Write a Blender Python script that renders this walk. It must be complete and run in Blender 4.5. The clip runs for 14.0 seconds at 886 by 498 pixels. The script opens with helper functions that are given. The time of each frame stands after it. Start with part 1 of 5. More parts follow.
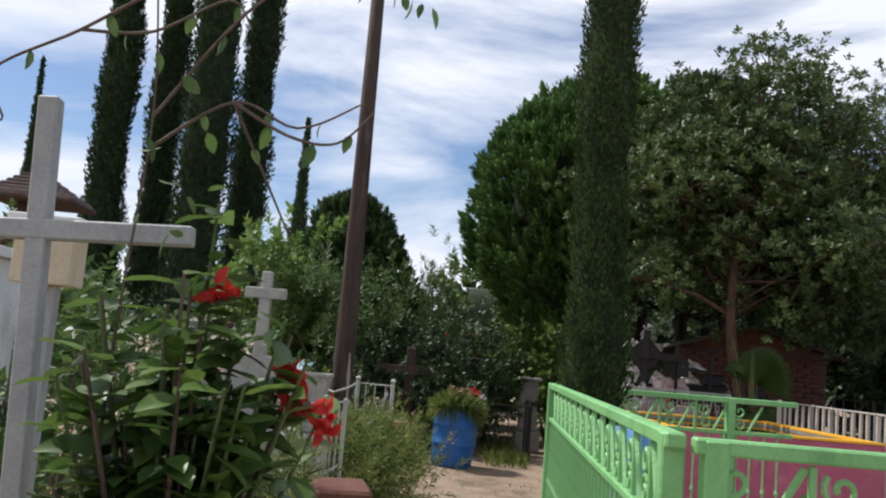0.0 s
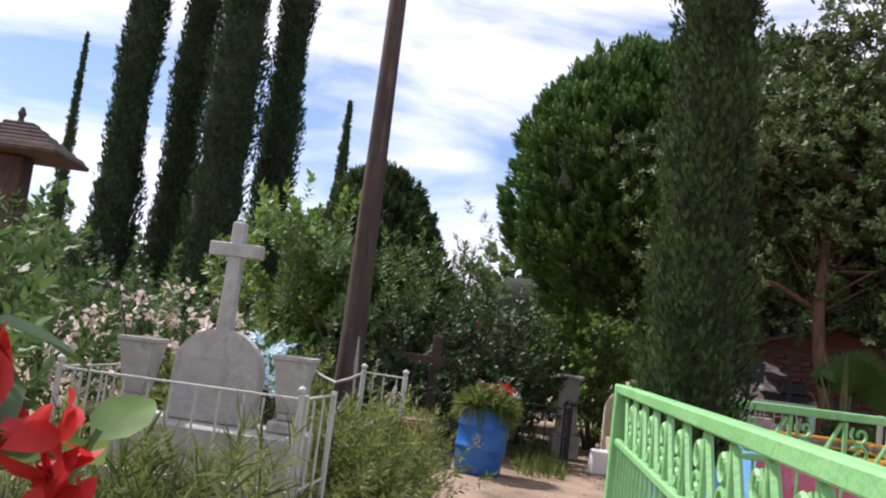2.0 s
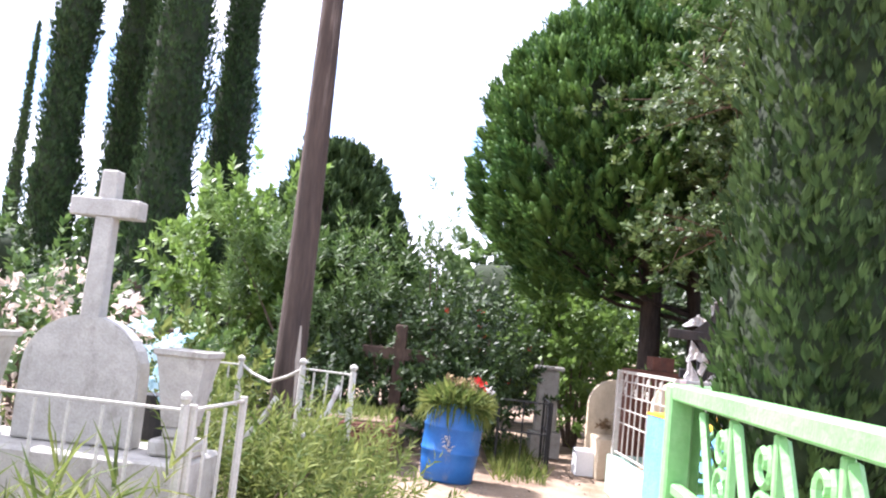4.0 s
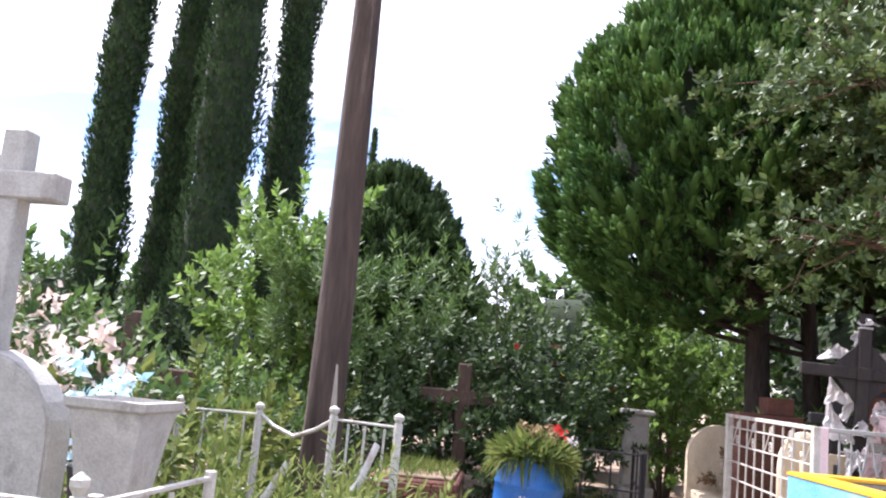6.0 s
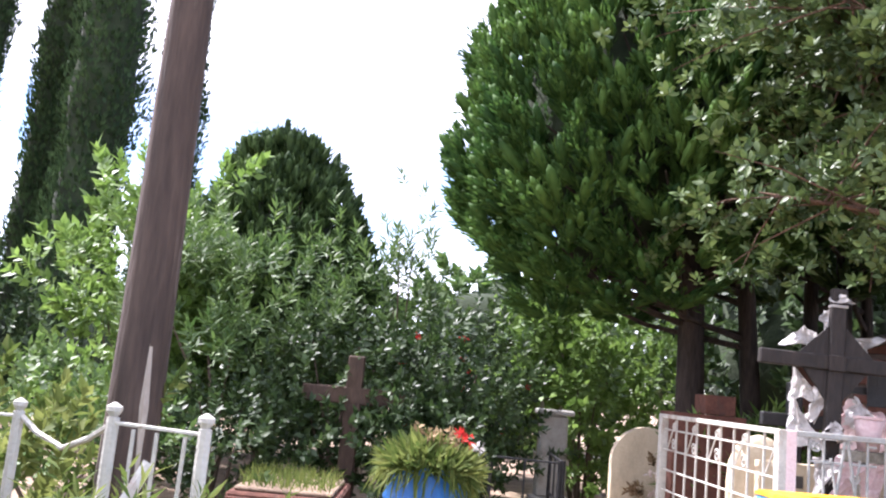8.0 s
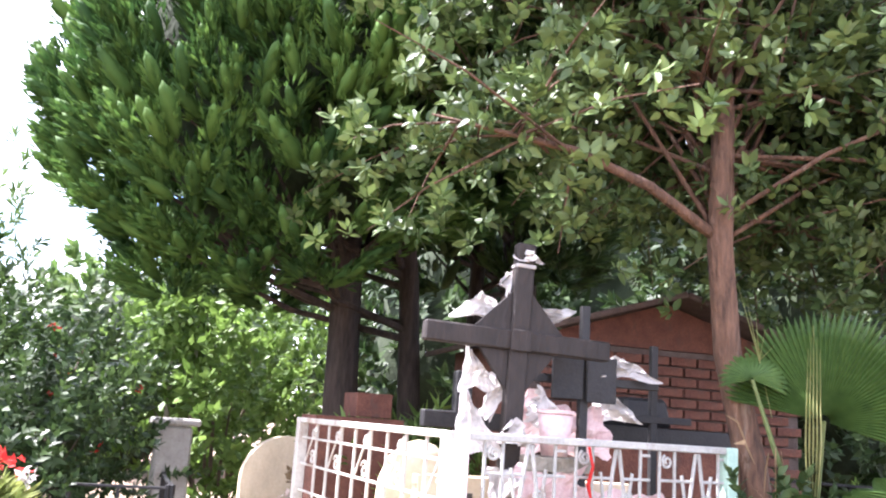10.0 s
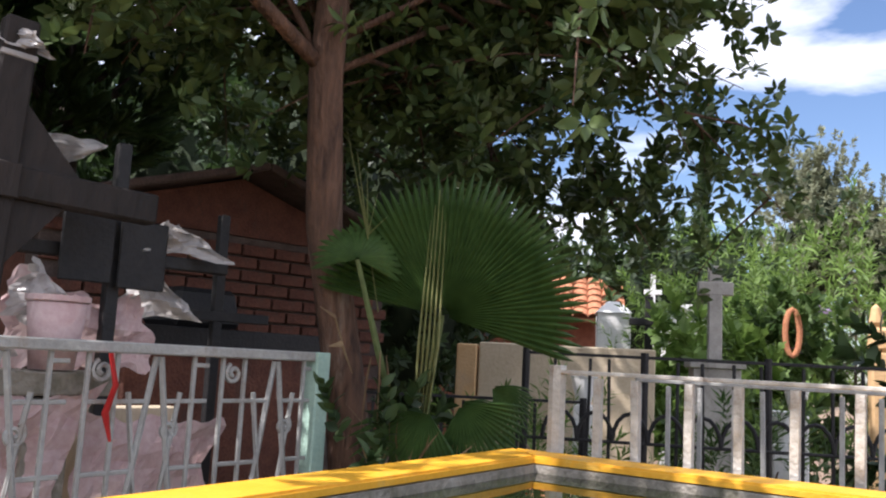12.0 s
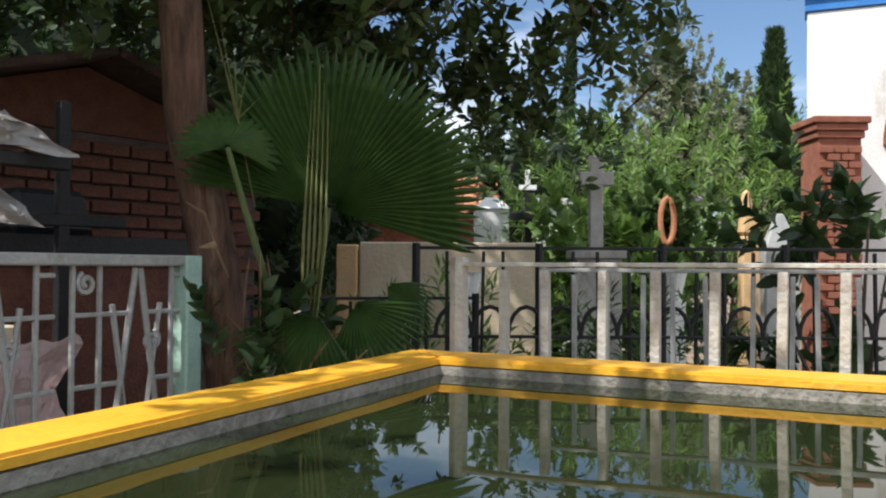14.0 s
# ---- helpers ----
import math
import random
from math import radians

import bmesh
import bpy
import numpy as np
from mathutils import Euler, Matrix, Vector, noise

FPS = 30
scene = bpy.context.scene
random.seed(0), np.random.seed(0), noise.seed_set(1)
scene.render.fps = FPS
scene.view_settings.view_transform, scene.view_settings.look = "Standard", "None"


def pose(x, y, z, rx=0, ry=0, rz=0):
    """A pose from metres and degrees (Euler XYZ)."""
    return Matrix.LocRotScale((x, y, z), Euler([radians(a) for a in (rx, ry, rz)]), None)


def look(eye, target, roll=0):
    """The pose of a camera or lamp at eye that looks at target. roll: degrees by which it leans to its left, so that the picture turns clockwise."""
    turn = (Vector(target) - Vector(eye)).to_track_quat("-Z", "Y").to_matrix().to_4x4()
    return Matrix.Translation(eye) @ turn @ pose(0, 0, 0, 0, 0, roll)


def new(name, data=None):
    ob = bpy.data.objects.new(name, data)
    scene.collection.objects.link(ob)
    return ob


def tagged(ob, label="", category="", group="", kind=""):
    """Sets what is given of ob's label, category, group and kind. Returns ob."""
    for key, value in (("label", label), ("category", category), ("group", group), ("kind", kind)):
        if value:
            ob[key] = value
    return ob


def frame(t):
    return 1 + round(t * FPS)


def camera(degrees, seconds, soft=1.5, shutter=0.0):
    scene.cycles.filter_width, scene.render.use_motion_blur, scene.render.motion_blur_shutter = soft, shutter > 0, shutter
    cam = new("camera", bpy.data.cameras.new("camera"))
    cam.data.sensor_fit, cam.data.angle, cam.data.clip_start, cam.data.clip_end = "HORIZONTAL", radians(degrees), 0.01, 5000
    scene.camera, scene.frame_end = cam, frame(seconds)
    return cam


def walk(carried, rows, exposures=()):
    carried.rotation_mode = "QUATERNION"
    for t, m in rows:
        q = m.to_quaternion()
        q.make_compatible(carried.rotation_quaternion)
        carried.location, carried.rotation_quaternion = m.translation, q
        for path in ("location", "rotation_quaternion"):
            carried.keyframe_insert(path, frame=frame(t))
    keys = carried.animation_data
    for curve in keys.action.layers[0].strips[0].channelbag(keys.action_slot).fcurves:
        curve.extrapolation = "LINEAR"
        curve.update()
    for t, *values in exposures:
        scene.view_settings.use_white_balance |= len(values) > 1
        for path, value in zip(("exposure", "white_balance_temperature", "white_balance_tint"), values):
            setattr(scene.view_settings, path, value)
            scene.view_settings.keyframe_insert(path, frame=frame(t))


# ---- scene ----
cam = camera(54.9, 14.0, soft=2.1)
METRES, EYE, TILT, LEAN, TURN = 9.2, 1.57, 0.0, 0.0, 0.0
ROWS = [
    (0.0, 0.0, 0.0, 0.0, -0.58, 6.95, -4.77),
    (0.5, 0.0065, 0.044, -0.0001, 1.85, 7.34, -6.47),
    (1.0, 0.0073, 0.0937, -0.0004, -2.17, 7.71, -6.02),
    (1.5, 0.01, 0.1359, -0.0041, 3.15, 6.78, -5.3),
    (2.0, 0.0131, 0.1786, -0.0049, 1.92, 6.26, -7.15),
    (4.5, 0.0218, 0.3613, -0.0094, -0.04, 5.79, -5.77),
    (5.0, 0.0203, 0.4016, -0.0107, 1.03, 5.44, -6.38),
    (5.5, 0.0177, 0.4383, -0.0102, -0.14, 6.21, -5.65),
    (6.0, 0.0179, 0.4762, -0.0093, 4.61, 8.32, -5.22),
    (6.5, 0.0146, 0.5112, -0.0099, 2.79, 9.98, -5.15),
    (7.0, 0.0138, 0.5488, -0.0106, 1.81, 9.04, -3.6),
    (7.5, 0.0233, 0.5911, -0.0125, 0.8, 8.77, -4.44),
    (10.0, 0.1002, 0.8089, -0.0191, -22.93, 11.4, -3.76),
    (10.5, 0.1242, 0.8437, -0.0195, -33.64, 10.88, -3.36),
    (11.0, 0.1448, 0.8712, -0.0213, -39.33, 11.01, -3.46),
    (11.5, 0.1661, 0.8965, -0.0225, -39.12, 10.22, -5.08),
    (12.0, 0.1834, 0.9225, -0.0236, -51.55, 7.49, -2.94),
    (12.5, 0.1937, 0.9359, -0.0255, -56.2, 5.56, -0.48),
    (13.0, 0.2022, 0.9405, -0.0257, -58.94, 2.8, -0.67),
    (13.5, 0.2036, 0.9442, -0.0258, -58.96, 1.12, -0.62),
    (14.0, 0.2049, 0.9456, -0.026, -60.0, 1.23, -0.32),
]
STOPS = [(0.0, -0.08, 13), (0.5, 0.05, 13), (1.0, -0.55, 13), (1.5, 0.1, 17), (2.2, 0.4, 22), (4.3, 1.87, 23), (4.6, 1.77, 23), (5.0, 1.25, 23), (5.5, 1.52, 23), (6.0, 1.4, 23), (6.4, 0.8, 23), (7.0, 1.3, 23), (7.7, 1.6, 23), (9.8, 2.7, 24), (10.2, 2.6, 24), (10.6, 2.25, 23), (11.0, 1.25, 25), (11.5, 1.2, 27), (12.0, 0.7, 18), (12.5, 0.33, 9), (14.0, 0.33, 9)]
EXPOSURES = [(t, e, 5850 if 3 < t < 10.8 else 6050, tint) for t, e, tint in STOPS]
walk(cam, [(t, pose(0, 0, EYE, TILT, LEAN, TURN) @ pose(METRES * x, METRES * y, METRES * z, 90 + pitch, roll, yaw)) for t, x, y, z, yaw, pitch, roll in ROWS], EXPOSURES)

# ---- light ----
SUN_AZ, SUN_EL = radians(-60), radians(54)   # from +y towards +x
world = bpy.data.worlds.new("sky")
scene.world = world
world.use_nodes = True
wn, wl = world.node_tree.nodes, world.node_tree.links
bg = wn["Background"]
sky = wn.new("ShaderNodeTexSky")
sky.sky_type, sky.sun_disc, sky.sun_elevation, sky.sun_rotation = "NISHITA", False, SUN_EL, SUN_AZ
sky.air_density, sky.dust_density, sky.ozone_density = 1.0, 0.6, 2.5
wc = wn.new("ShaderNodeTexCoord")
wm = wn.new("ShaderNodeMapping")
wm.inputs["Scale"].default_value = (1.6, 1.9, 7.0)
wm.inputs["Rotation"].default_value = (0.1, -0.22, 0.3)
wno = wn.new("ShaderNodeTexNoise")
wno.inputs["Scale"].default_value, wno.inputs["Detail"].default_value, wno.inputs["Roughness"].default_value = 1.15, 9, 0.55
wno.inputs["Distortion"].default_value = 0.35
wr = wn.new("ShaderNodeValToRGB")
wr.color_ramp.elements[0].position, wr.color_ramp.elements[1].position = 0.42, 0.6
wx = wn.new("ShaderNodeMix")
wx.data_type = "RGBA"
wx.inputs[7].default_value = (9.3, 9.4, 9.6, 1)
wl.new(wc.outputs["Generated"], wm.inputs["Vector"])
wl.new(wm.outputs[0], wno.inputs["Vector"])
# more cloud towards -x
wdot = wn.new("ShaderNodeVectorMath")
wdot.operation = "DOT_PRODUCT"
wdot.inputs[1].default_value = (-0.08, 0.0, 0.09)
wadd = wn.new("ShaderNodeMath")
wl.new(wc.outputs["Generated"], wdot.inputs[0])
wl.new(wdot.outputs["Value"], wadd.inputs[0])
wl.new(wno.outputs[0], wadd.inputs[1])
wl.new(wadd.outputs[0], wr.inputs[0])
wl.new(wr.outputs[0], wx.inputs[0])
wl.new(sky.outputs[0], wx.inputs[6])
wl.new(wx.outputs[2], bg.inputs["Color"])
bg.inputs["Strength"].default_value = 0.11
sun_data = bpy.data.lights.new("sun", "SUN")
sun_data.energy, sun_data.angle, sun_data.color = 5.0, radians(0.6), (1.0, 0.94, 0.85)
sun = new("sun", sun_data)
SUN_WAY = Vector((math.sin(SUN_AZ) * math.cos(SUN_EL), math.cos(SUN_AZ) * math.cos(SUN_EL), math.sin(SUN_EL)))
sun.matrix_world = look(SUN_WAY * 40, (0, 0, 0))


# ---- materials ----
def mat(name, c1, c2, rough=0.8, scale=6.0, fine=60.0, bump=0.3, metal=0.0, stain=None, amount=0.5, spec=0.4, island=False, translucent=0.0, stretch=(1, 1, 1)):
    """Two-scale noise between c1 and c2, optional stains, fine relief; island: a tint for each leaf or piece."""
    m = bpy.data.materials.new(name)
    m.use_nodes = True
    n, l = m.node_tree.nodes, m.node_tree.links
    b, out = n["Principled BSDF"], n["Material Output"]
    tc = n.new("ShaderNodeTexCoord")
    mp = n.new("ShaderNodeMapping")
    mp.inputs["Scale"].default_value = stretch
    l.new(tc.outputs["Object"], mp.inputs["Vector"])
    a = n.new("ShaderNodeTexNoise")
    a.inputs["Scale"].default_value, a.inputs["Detail"].default_value, a.inputs["Roughness"].default_value = scale, 5, 0.65
    f = n.new("ShaderNodeTexNoise")
    f.inputs["Scale"].default_value, f.inputs["Detail"].default_value = fine, 3
    for t in (a, f):
        l.new(mp.outputs[0], t.inputs["Vector"])
    ramp = n.new("ShaderNodeValToRGB")
    ramp.color_ramp.elements[0].position, ramp.color_ramp.elements[1].position = 0.35, 0.65
    ramp.color_ramp.elements[0].color, ramp.color_ramp.elements[1].color = (*c1, 1), (*c2, 1)
    if island:
        g = n.new("ShaderNodeNewGeometry")
        mx = n.new("ShaderNodeMath")
        mx.operation = "MULTIPLY_ADD"
        mx.inputs[1].default_value = 0.3
        l.new(g.outputs["Random Per Island"], mx.inputs[0])
        l.new(a.outputs[0], mx.inputs[2])
        sb = n.new("ShaderNodeMath")
        sb.operation = "SUBTRACT"
        sb.inputs[1].default_value = 0.15
        l.new(mx.outputs[0], sb.inputs[0])
        l.new(sb.outputs[0], ramp.inputs[0])
    else:
        mixf = n.new("ShaderNodeMath")
        mixf.operation = "MULTIPLY_ADD"
        mixf.inputs[1].default_value = 0.35
        l.new(f.outputs[0], mixf.inputs[0])
        sc = n.new("ShaderNodeMath")
        sc.operation = "MULTIPLY"
        sc.inputs[1].default_value = 0.65
        l.new(a.outputs[0], sc.inputs[0])
        l.new(sc.outputs[0], mixf.inputs[2])
        l.new(mixf.outputs[0], ramp.inputs[0])
    colour = ramp.outputs[0]
    if stain:
        s = n.new("ShaderNodeTexNoise")
        s.inputs["Scale"].default_value, s.inputs["Detail"].default_value, s.inputs["Roughness"].default_value = scale * 0.7, 8, 0.72
        sm = n.new("ShaderNodeMapping")
        sm.inputs["Location"].default_value = (3.1, 7.7, 1.3)
        sm.inputs["Scale"].default_value = (stretch[0], stretch[1], stretch[2] * 0.5)
        l.new(tc.outputs["Object"], sm.inputs["Vector"])
        l.new(sm.outputs[0], s.inputs["Vector"])
        sr = n.new("ShaderNodeValToRGB")
        sr.color_ramp.elements[0].position, sr.color_ramp.elements[1].position = 0.62 - 0.2 * amount, 0.74 - 0.12 * amount
        l.new(s.outputs[0], sr.inputs[0])
        mc = n.new("ShaderNodeMix")
        mc.data_type = "RGBA"
        mc.inputs[7].default_value = (*stain, 1)
        l.new(sr.outputs[0], mc.inputs[0])
        l.new(colour, mc.inputs[6])
        colour = mc.outputs[2]
    l.new(colour, b.inputs["Base Color"])
    b.inputs["Roughness"].default_value, b.inputs["Metallic"].default_value = rough, metal
    b.inputs["Specular IOR Level"].default_value = spec
    if bump:
        bp = n.new("ShaderNodeBump")
        bp.inputs["Strength"].default_value, bp.inputs["Distance"].default_value = bump, 0.02
        l.new(f.outputs[0], bp.inputs["Height"])
        l.new(bp.outputs[0], b.inputs["Normal"])
    if translucent:
        tr = n.new("ShaderNodeBsdfTranslucent")
        l.new(colour, tr.inputs["Color"])
        ms = n.new("ShaderNodeMixShader")
        ms.inputs[0].default_value = translucent
        l.new(b.outputs[0], ms.inputs[1])
        l.new(tr.outputs[0], ms.inputs[2])
        l.new(ms.outputs[0], out.inputs["Surface"])
    return m


M_GROUND = mat("dry_earth", (0.16, 0.105, 0.07), (0.36, 0.27, 0.19), 0.95, 1.6, 40, 0.8, stain=(0.085, 0.075, 0.035), amount=0.45)
M_STONE = mat("pebble", (0.2, 0.17, 0.14), (0.45, 0.4, 0.34), 0.9, 8, 60, 0.4, island=True)
M_TERRAZZO = mat("granite_chip_stone", (0.29, 0.275, 0.245), (0.45, 0.43, 0.39), 0.75, 9, 110, 0.2, stain=(0.2, 0.185, 0.155), amount=0.38)
M_WHITE = mat("white_painted_iron", (0.38, 0.36, 0.315), (0.55, 0.525, 0.47), 0.6, 9, 70, 0.3, stain=(0.25, 0.17, 0.12), amount=0.45)
M_WALLW = mat("whitewash", (0.68, 0.68, 0.66), (0.82, 0.82, 0.8), 0.85, 2, 40, 0.25, stain=(0.5, 0.48, 0.44), amount=0.25)
M_GREYX = mat("grey_painted_wood", (0.28, 0.285, 0.285), (0.42, 0.42, 0.41), 0.6, 5, 60, 0.2, stain=(0.25, 0.24, 0.22), amount=0.25)
M_GREEN = mat("green_painted_iron", (0.16, 0.4, 0.13), (0.24, 0.5, 0.2), 0.45, 6, 80, 0.15, stain=(0.08, 0.22, 0.09), amount=0.25)
M_PINK = mat("faded_pink_paint", (0.6, 0.42, 0.42), (0.75, 0.62, 0.6), 0.6, 8, 70, 0.25, stain=(0.3, 0.22, 0.2), amount=0.35)
M_MINT = mat("mint_paint", (0.3, 0.45, 0.38), (0.42, 0.58, 0.48), 0.55, 8, 70, 0.2, stain=(0.25, 0.24, 0.2), amount=0.3)
M_GREYI = mat("grey_weathered_iron", (0.25, 0.25, 0.235), (0.38, 0.38, 0.355), 0.6, 8, 70, 0.2, stain=(0.2, 0.15, 0.11), amount=0.3)
M_BLACK = mat("black_painted_iron", (0.007, 0.007, 0.008), (0.02, 0.019, 0.019), 0.6, 8, 70, 0.2)
M_CROSS = mat("charred_brown_wood", (0.009, 0.007, 0.006), (0.026, 0.019, 0.016), 0.75, 9, 40, 0.5, stretch=(1, 1, 0.3))
M_BLUE = mat("blue_plastic", (0.015, 0.1, 0.34), (0.03, 0.15, 0.43), 0.42, 5, 60, 0.1, stain=(0.14, 0.18, 0.26), amount=0.3)
M_TBLUE = mat("sky_blue_limewash", (0.09, 0.29, 0.57), (0.17, 0.4, 0.68), 0.85, 4, 50, 0.3, stain=(0.27, 0.44, 0.6), amount=0.4)
M_TPINK = mat("magenta_limewash", (0.33, 0.07, 0.13), (0.45, 0.13, 0.19), 0.85, 4, 50, 0.3, stain=(0.5, 0.3, 0.3), amount=0.3)
M_YELLOW = mat("yellow_rim_paint", (0.68, 0.33, 0.015), (0.8, 0.43, 0.035), 0.5, 5, 60, 0.2, stain=(0.55, 0.36, 0.08), amount=0.25)
M_CONC = mat("wet_concrete", (0.16, 0.145, 0.11), (0.34, 0.31, 0.26), 0.75, 6, 50, 0.5, stain=(0.09, 0.09, 0.05), amount=0.45)
M_TAN = mat("tan_plaster", (0.52, 0.42, 0.28), (0.64, 0.54, 0.39), 0.9, 2, 40, 0.25, stain=(0.4, 0.33, 0.23), amount=0.35)
M_OCHRE = mat("ochre_plaster", (0.55, 0.34, 0.15), (0.66, 0.45, 0.24), 0.85, 4, 50, 0.25, stain=(0.5, 0.36, 0.22), amount=0.3)
M_BRICK = mat("fired_brick", (0.2, 0.07, 0.042), (0.34, 0.13, 0.08), 0.9, 12, 90, 0.5, stain=(0.2, 0.1, 0.07), amount=0.3)
# brick and mortar darkened to hold the shed's shade; low tombs reuse the brick
M_BRICKD = mat("dark_shaded_old_brick", (0.085, 0.034, 0.024), (0.17, 0.07, 0.046), 0.92, 12, 90, 0.5, stain=(0.08, 0.05, 0.04), amount=0.35)
M_MORTAR = mat("shaded_mortar", (0.07, 0.05, 0.042), (0.13, 0.1, 0.085), 0.95, 10, 90, 0.5)
M_TILE = mat("clay_roof_tile", (0.36, 0.13, 0.06), (0.55, 0.25, 0.13), 0.9, 9, 80, 0.4, stain=(0.2, 0.13, 0.1), amount=0.35)
M_ROOFD = mat("old_dark_tile", (0.05, 0.035, 0.03), (0.12, 0.08, 0.065), 0.9, 9, 80, 0.4)
M_BLUEP = mat("bright_blue_paint", (0.03, 0.16, 0.5), (0.06, 0.24, 0.6), 0.7, 4, 50, 0.2)
M_POLE = mat("weathered_pole_wood", (0.032, 0.022, 0.018), (0.085, 0.058, 0.045), 0.9, 9, 40, 0.7, stain=(0.25, 0.2, 0.165), amount=0.2, stretch=(1, 1, 0.12))
M_WOODX = mat("brown_wood", (0.04, 0.025, 0.018), (0.1, 0.062, 0.042), 0.85, 9, 40, 0.5, stretch=(1, 1, 0.3))
M_BARK = mat("reddish_bark", (0.035, 0.02, 0.014), (0.16, 0.088, 0.056), 0.92, 14, 55, 1.0, stain=(0.26, 0.2, 0.15), amount=0.2, stretch=(1, 1, 0.25))
M_BARKD = mat("dark_bark", (0.02, 0.015, 0.012), (0.07, 0.05, 0.038), 0.95, 12, 45, 0.9, stretch=(1, 1, 0.2))
M_BARKL = mat("pale_bark", (0.26, 0.22, 0.18), (0.42, 0.37, 0.31), 0.9, 12, 45, 0.5, stretch=(1, 1, 0.3))
M_TWIG = mat("grey_brown_twig", (0.07, 0.05, 0.035), (0.14, 0.1, 0.075), 0.9, 12, 45, 0.4)
M_STEM = mat("green_stem", (0.06, 0.09, 0.025), (0.12, 0.15, 0.05), 0.7, 9, 40, 0.2)
M_CYP = mat("cypress_leaf", (0.02, 0.042, 0.015), (0.052, 0.092, 0.032), 0.75, 1.5, 9, 0, island=True, translucent=0.2, spec=0.2)
M_CYPN = mat("near_cypress_leaf", (0.024, 0.046, 0.015), (0.075, 0.122, 0.036), 0.75, 5, 9, 0, island=True, translucent=0.25, spec=0.2)
# near-black green, paints the shade inside tree crowns
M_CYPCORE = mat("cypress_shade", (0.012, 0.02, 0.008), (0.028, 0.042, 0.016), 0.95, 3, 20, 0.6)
M_THUJA = mat("thuja_leaf", (0.03, 0.075, 0.018), (0.09, 0.17, 0.035), 0.7, 1.2, 9, 0, island=True, translucent=0.3, spec=0.2)
M_LEAFG = mat("glossy_leaf", (0.035, 0.065, 0.018), (0.115, 0.165, 0.05), 0.48, 1.5, 9, 0, island=True, translucent=0.22, spec=0.35)
M_LEAFL = mat("light_leaf", (0.09, 0.16, 0.03), (0.2, 0.31, 0.07), 0.5, 1.5, 9, 0, island=True, translucent=0.4, spec=0.4)
M_LEAFM = mat("mid_leaf", (0.045, 0.09, 0.022), (0.12, 0.19, 0.05), 0.55, 1.5, 9, 0, island=True, translucent=0.35, spec=0.4)
M_LEAFD = mat("dark_leaf", (0.02, 0.042, 0.012), (0.06, 0.1, 0.03), 0.5, 1.5, 9, 0, island=True, translucent=0.3, spec=0.4)
M_LEAFP = mat("poinsettia_leaf", (0.036, 0.08, 0.017), (0.12, 0.2, 0.042), 0.42, 2.5, 9, 0, island=True, translucent=0.35, spec=0.5)
M_GREYL = mat("grey_green_leaf", (0.16, 0.18, 0.11), (0.27, 0.29, 0.18), 0.6, 1.5, 9, 0, island=True, translucent=0.3)
M_DRYL = mat("dry_leaf", (0.16, 0.1, 0.05), (0.34, 0.24, 0.13), 0.8, 3, 9, 0, island=True, translucent=0.25)
M_GRASS = mat("weed_grass", (0.075, 0.115, 0.025), (0.22, 0.25, 0.07), 0.7, 1.2, 9, 0, island=True, translucent=0.4, spec=0.2)
M_RED = mat("red_petal", (0.45, 0.018, 0.014), (0.68, 0.05, 0.04), 0.6, 8, 9, 0, island=True, translucent=0.35)
M_CREAM = mat("cream_petal", (0.62, 0.48, 0.4), (0.85, 0.75, 0.68), 0.7, 8, 9, 0, island=True, translucent=0.35)
M_PURPLE = mat("lilac_petal", (0.25, 0.18, 0.3), (0.4, 0.3, 0.45), 0.7, 8, 9, 0, island=True, translucent=0.3)
M_CYANF = mat("pale_blue_cloth_petal", (0.4, 0.64, 0.73), (0.7, 0.84, 0.88), 0.7, 8, 9, 0, island=True, translucent=0.3)
M_PALM = mat("fan_palm_leaf", (0.035, 0.08, 0.018), (0.09, 0.16, 0.04), 0.5, 3, 30, 0.1, translucent=0.4, spec=0.4)
M_PALMY = mat("young_palm_leaf", (0.17, 0.2, 0.07), (0.34, 0.34, 0.15), 0.5, 6, 30, 0.1, translucent=0.3)
M_FILM = mat("dusty_plastic_sheet", (0.42, 0.4, 0.39), (0.68, 0.65, 0.63), 0.25, 5, 30, 0.3, translucent=0.4, spec=0.6)
M_CLOTH = mat("pink_white_cloth", (0.55, 0.36, 0.36), (0.72, 0.58, 0.56), 0.85, 5, 60, 0.2, translucent=0.2)
M_WRITE = mat("dark_lettering", (0.05, 0.045, 0.04), (0.09, 0.08, 0.07), 0.8, 9, 60, 0)


def water_material():
    m = bpy.data.materials.new("murky_water")
    m.use_nodes = True
    n, l = m.node_tree.nodes, m.node_tree.links
    b = n["Principled BSDF"]
    b.inputs["Base Color"].default_value = (0.016, 0.022, 0.008, 1)
    b.inputs["Roughness"].default_value, b.inputs["IOR"].default_value = 0.015, 1.33
    w = n.new("ShaderNodeTexNoise")
    w.inputs["Scale"].default_value, w.inputs["Detail"].default_value = 5.0, 2
    bp = n.new("ShaderNodeBump")
    bp.inputs["Strength"].default_value, bp.inputs["Distance"].default_value = 0.06, 0.02
    l.new(w.outputs[0], bp.inputs["Height"])
    l.new(bp.outputs[0], b.inputs["Normal"])
    return m


M_WATER = water_material()


# ---- builders ----
def thing(name, label, category, x=0, y=0, z=0, rz=0, rx=0, ry=0, group="", kind=""):
    ob = new(name)
    ob.empty_display_size = 0.1
    ob.matrix_world = pose(x, y, z, rx, ry, rz)
    return tagged(ob, label, category, group, kind)


def finish(ob, material, parent, label=""):
    ob.data.materials.append(material)
    if parent:
        ob.parent = parent
    if label:
        tagged(ob, label)
    return ob


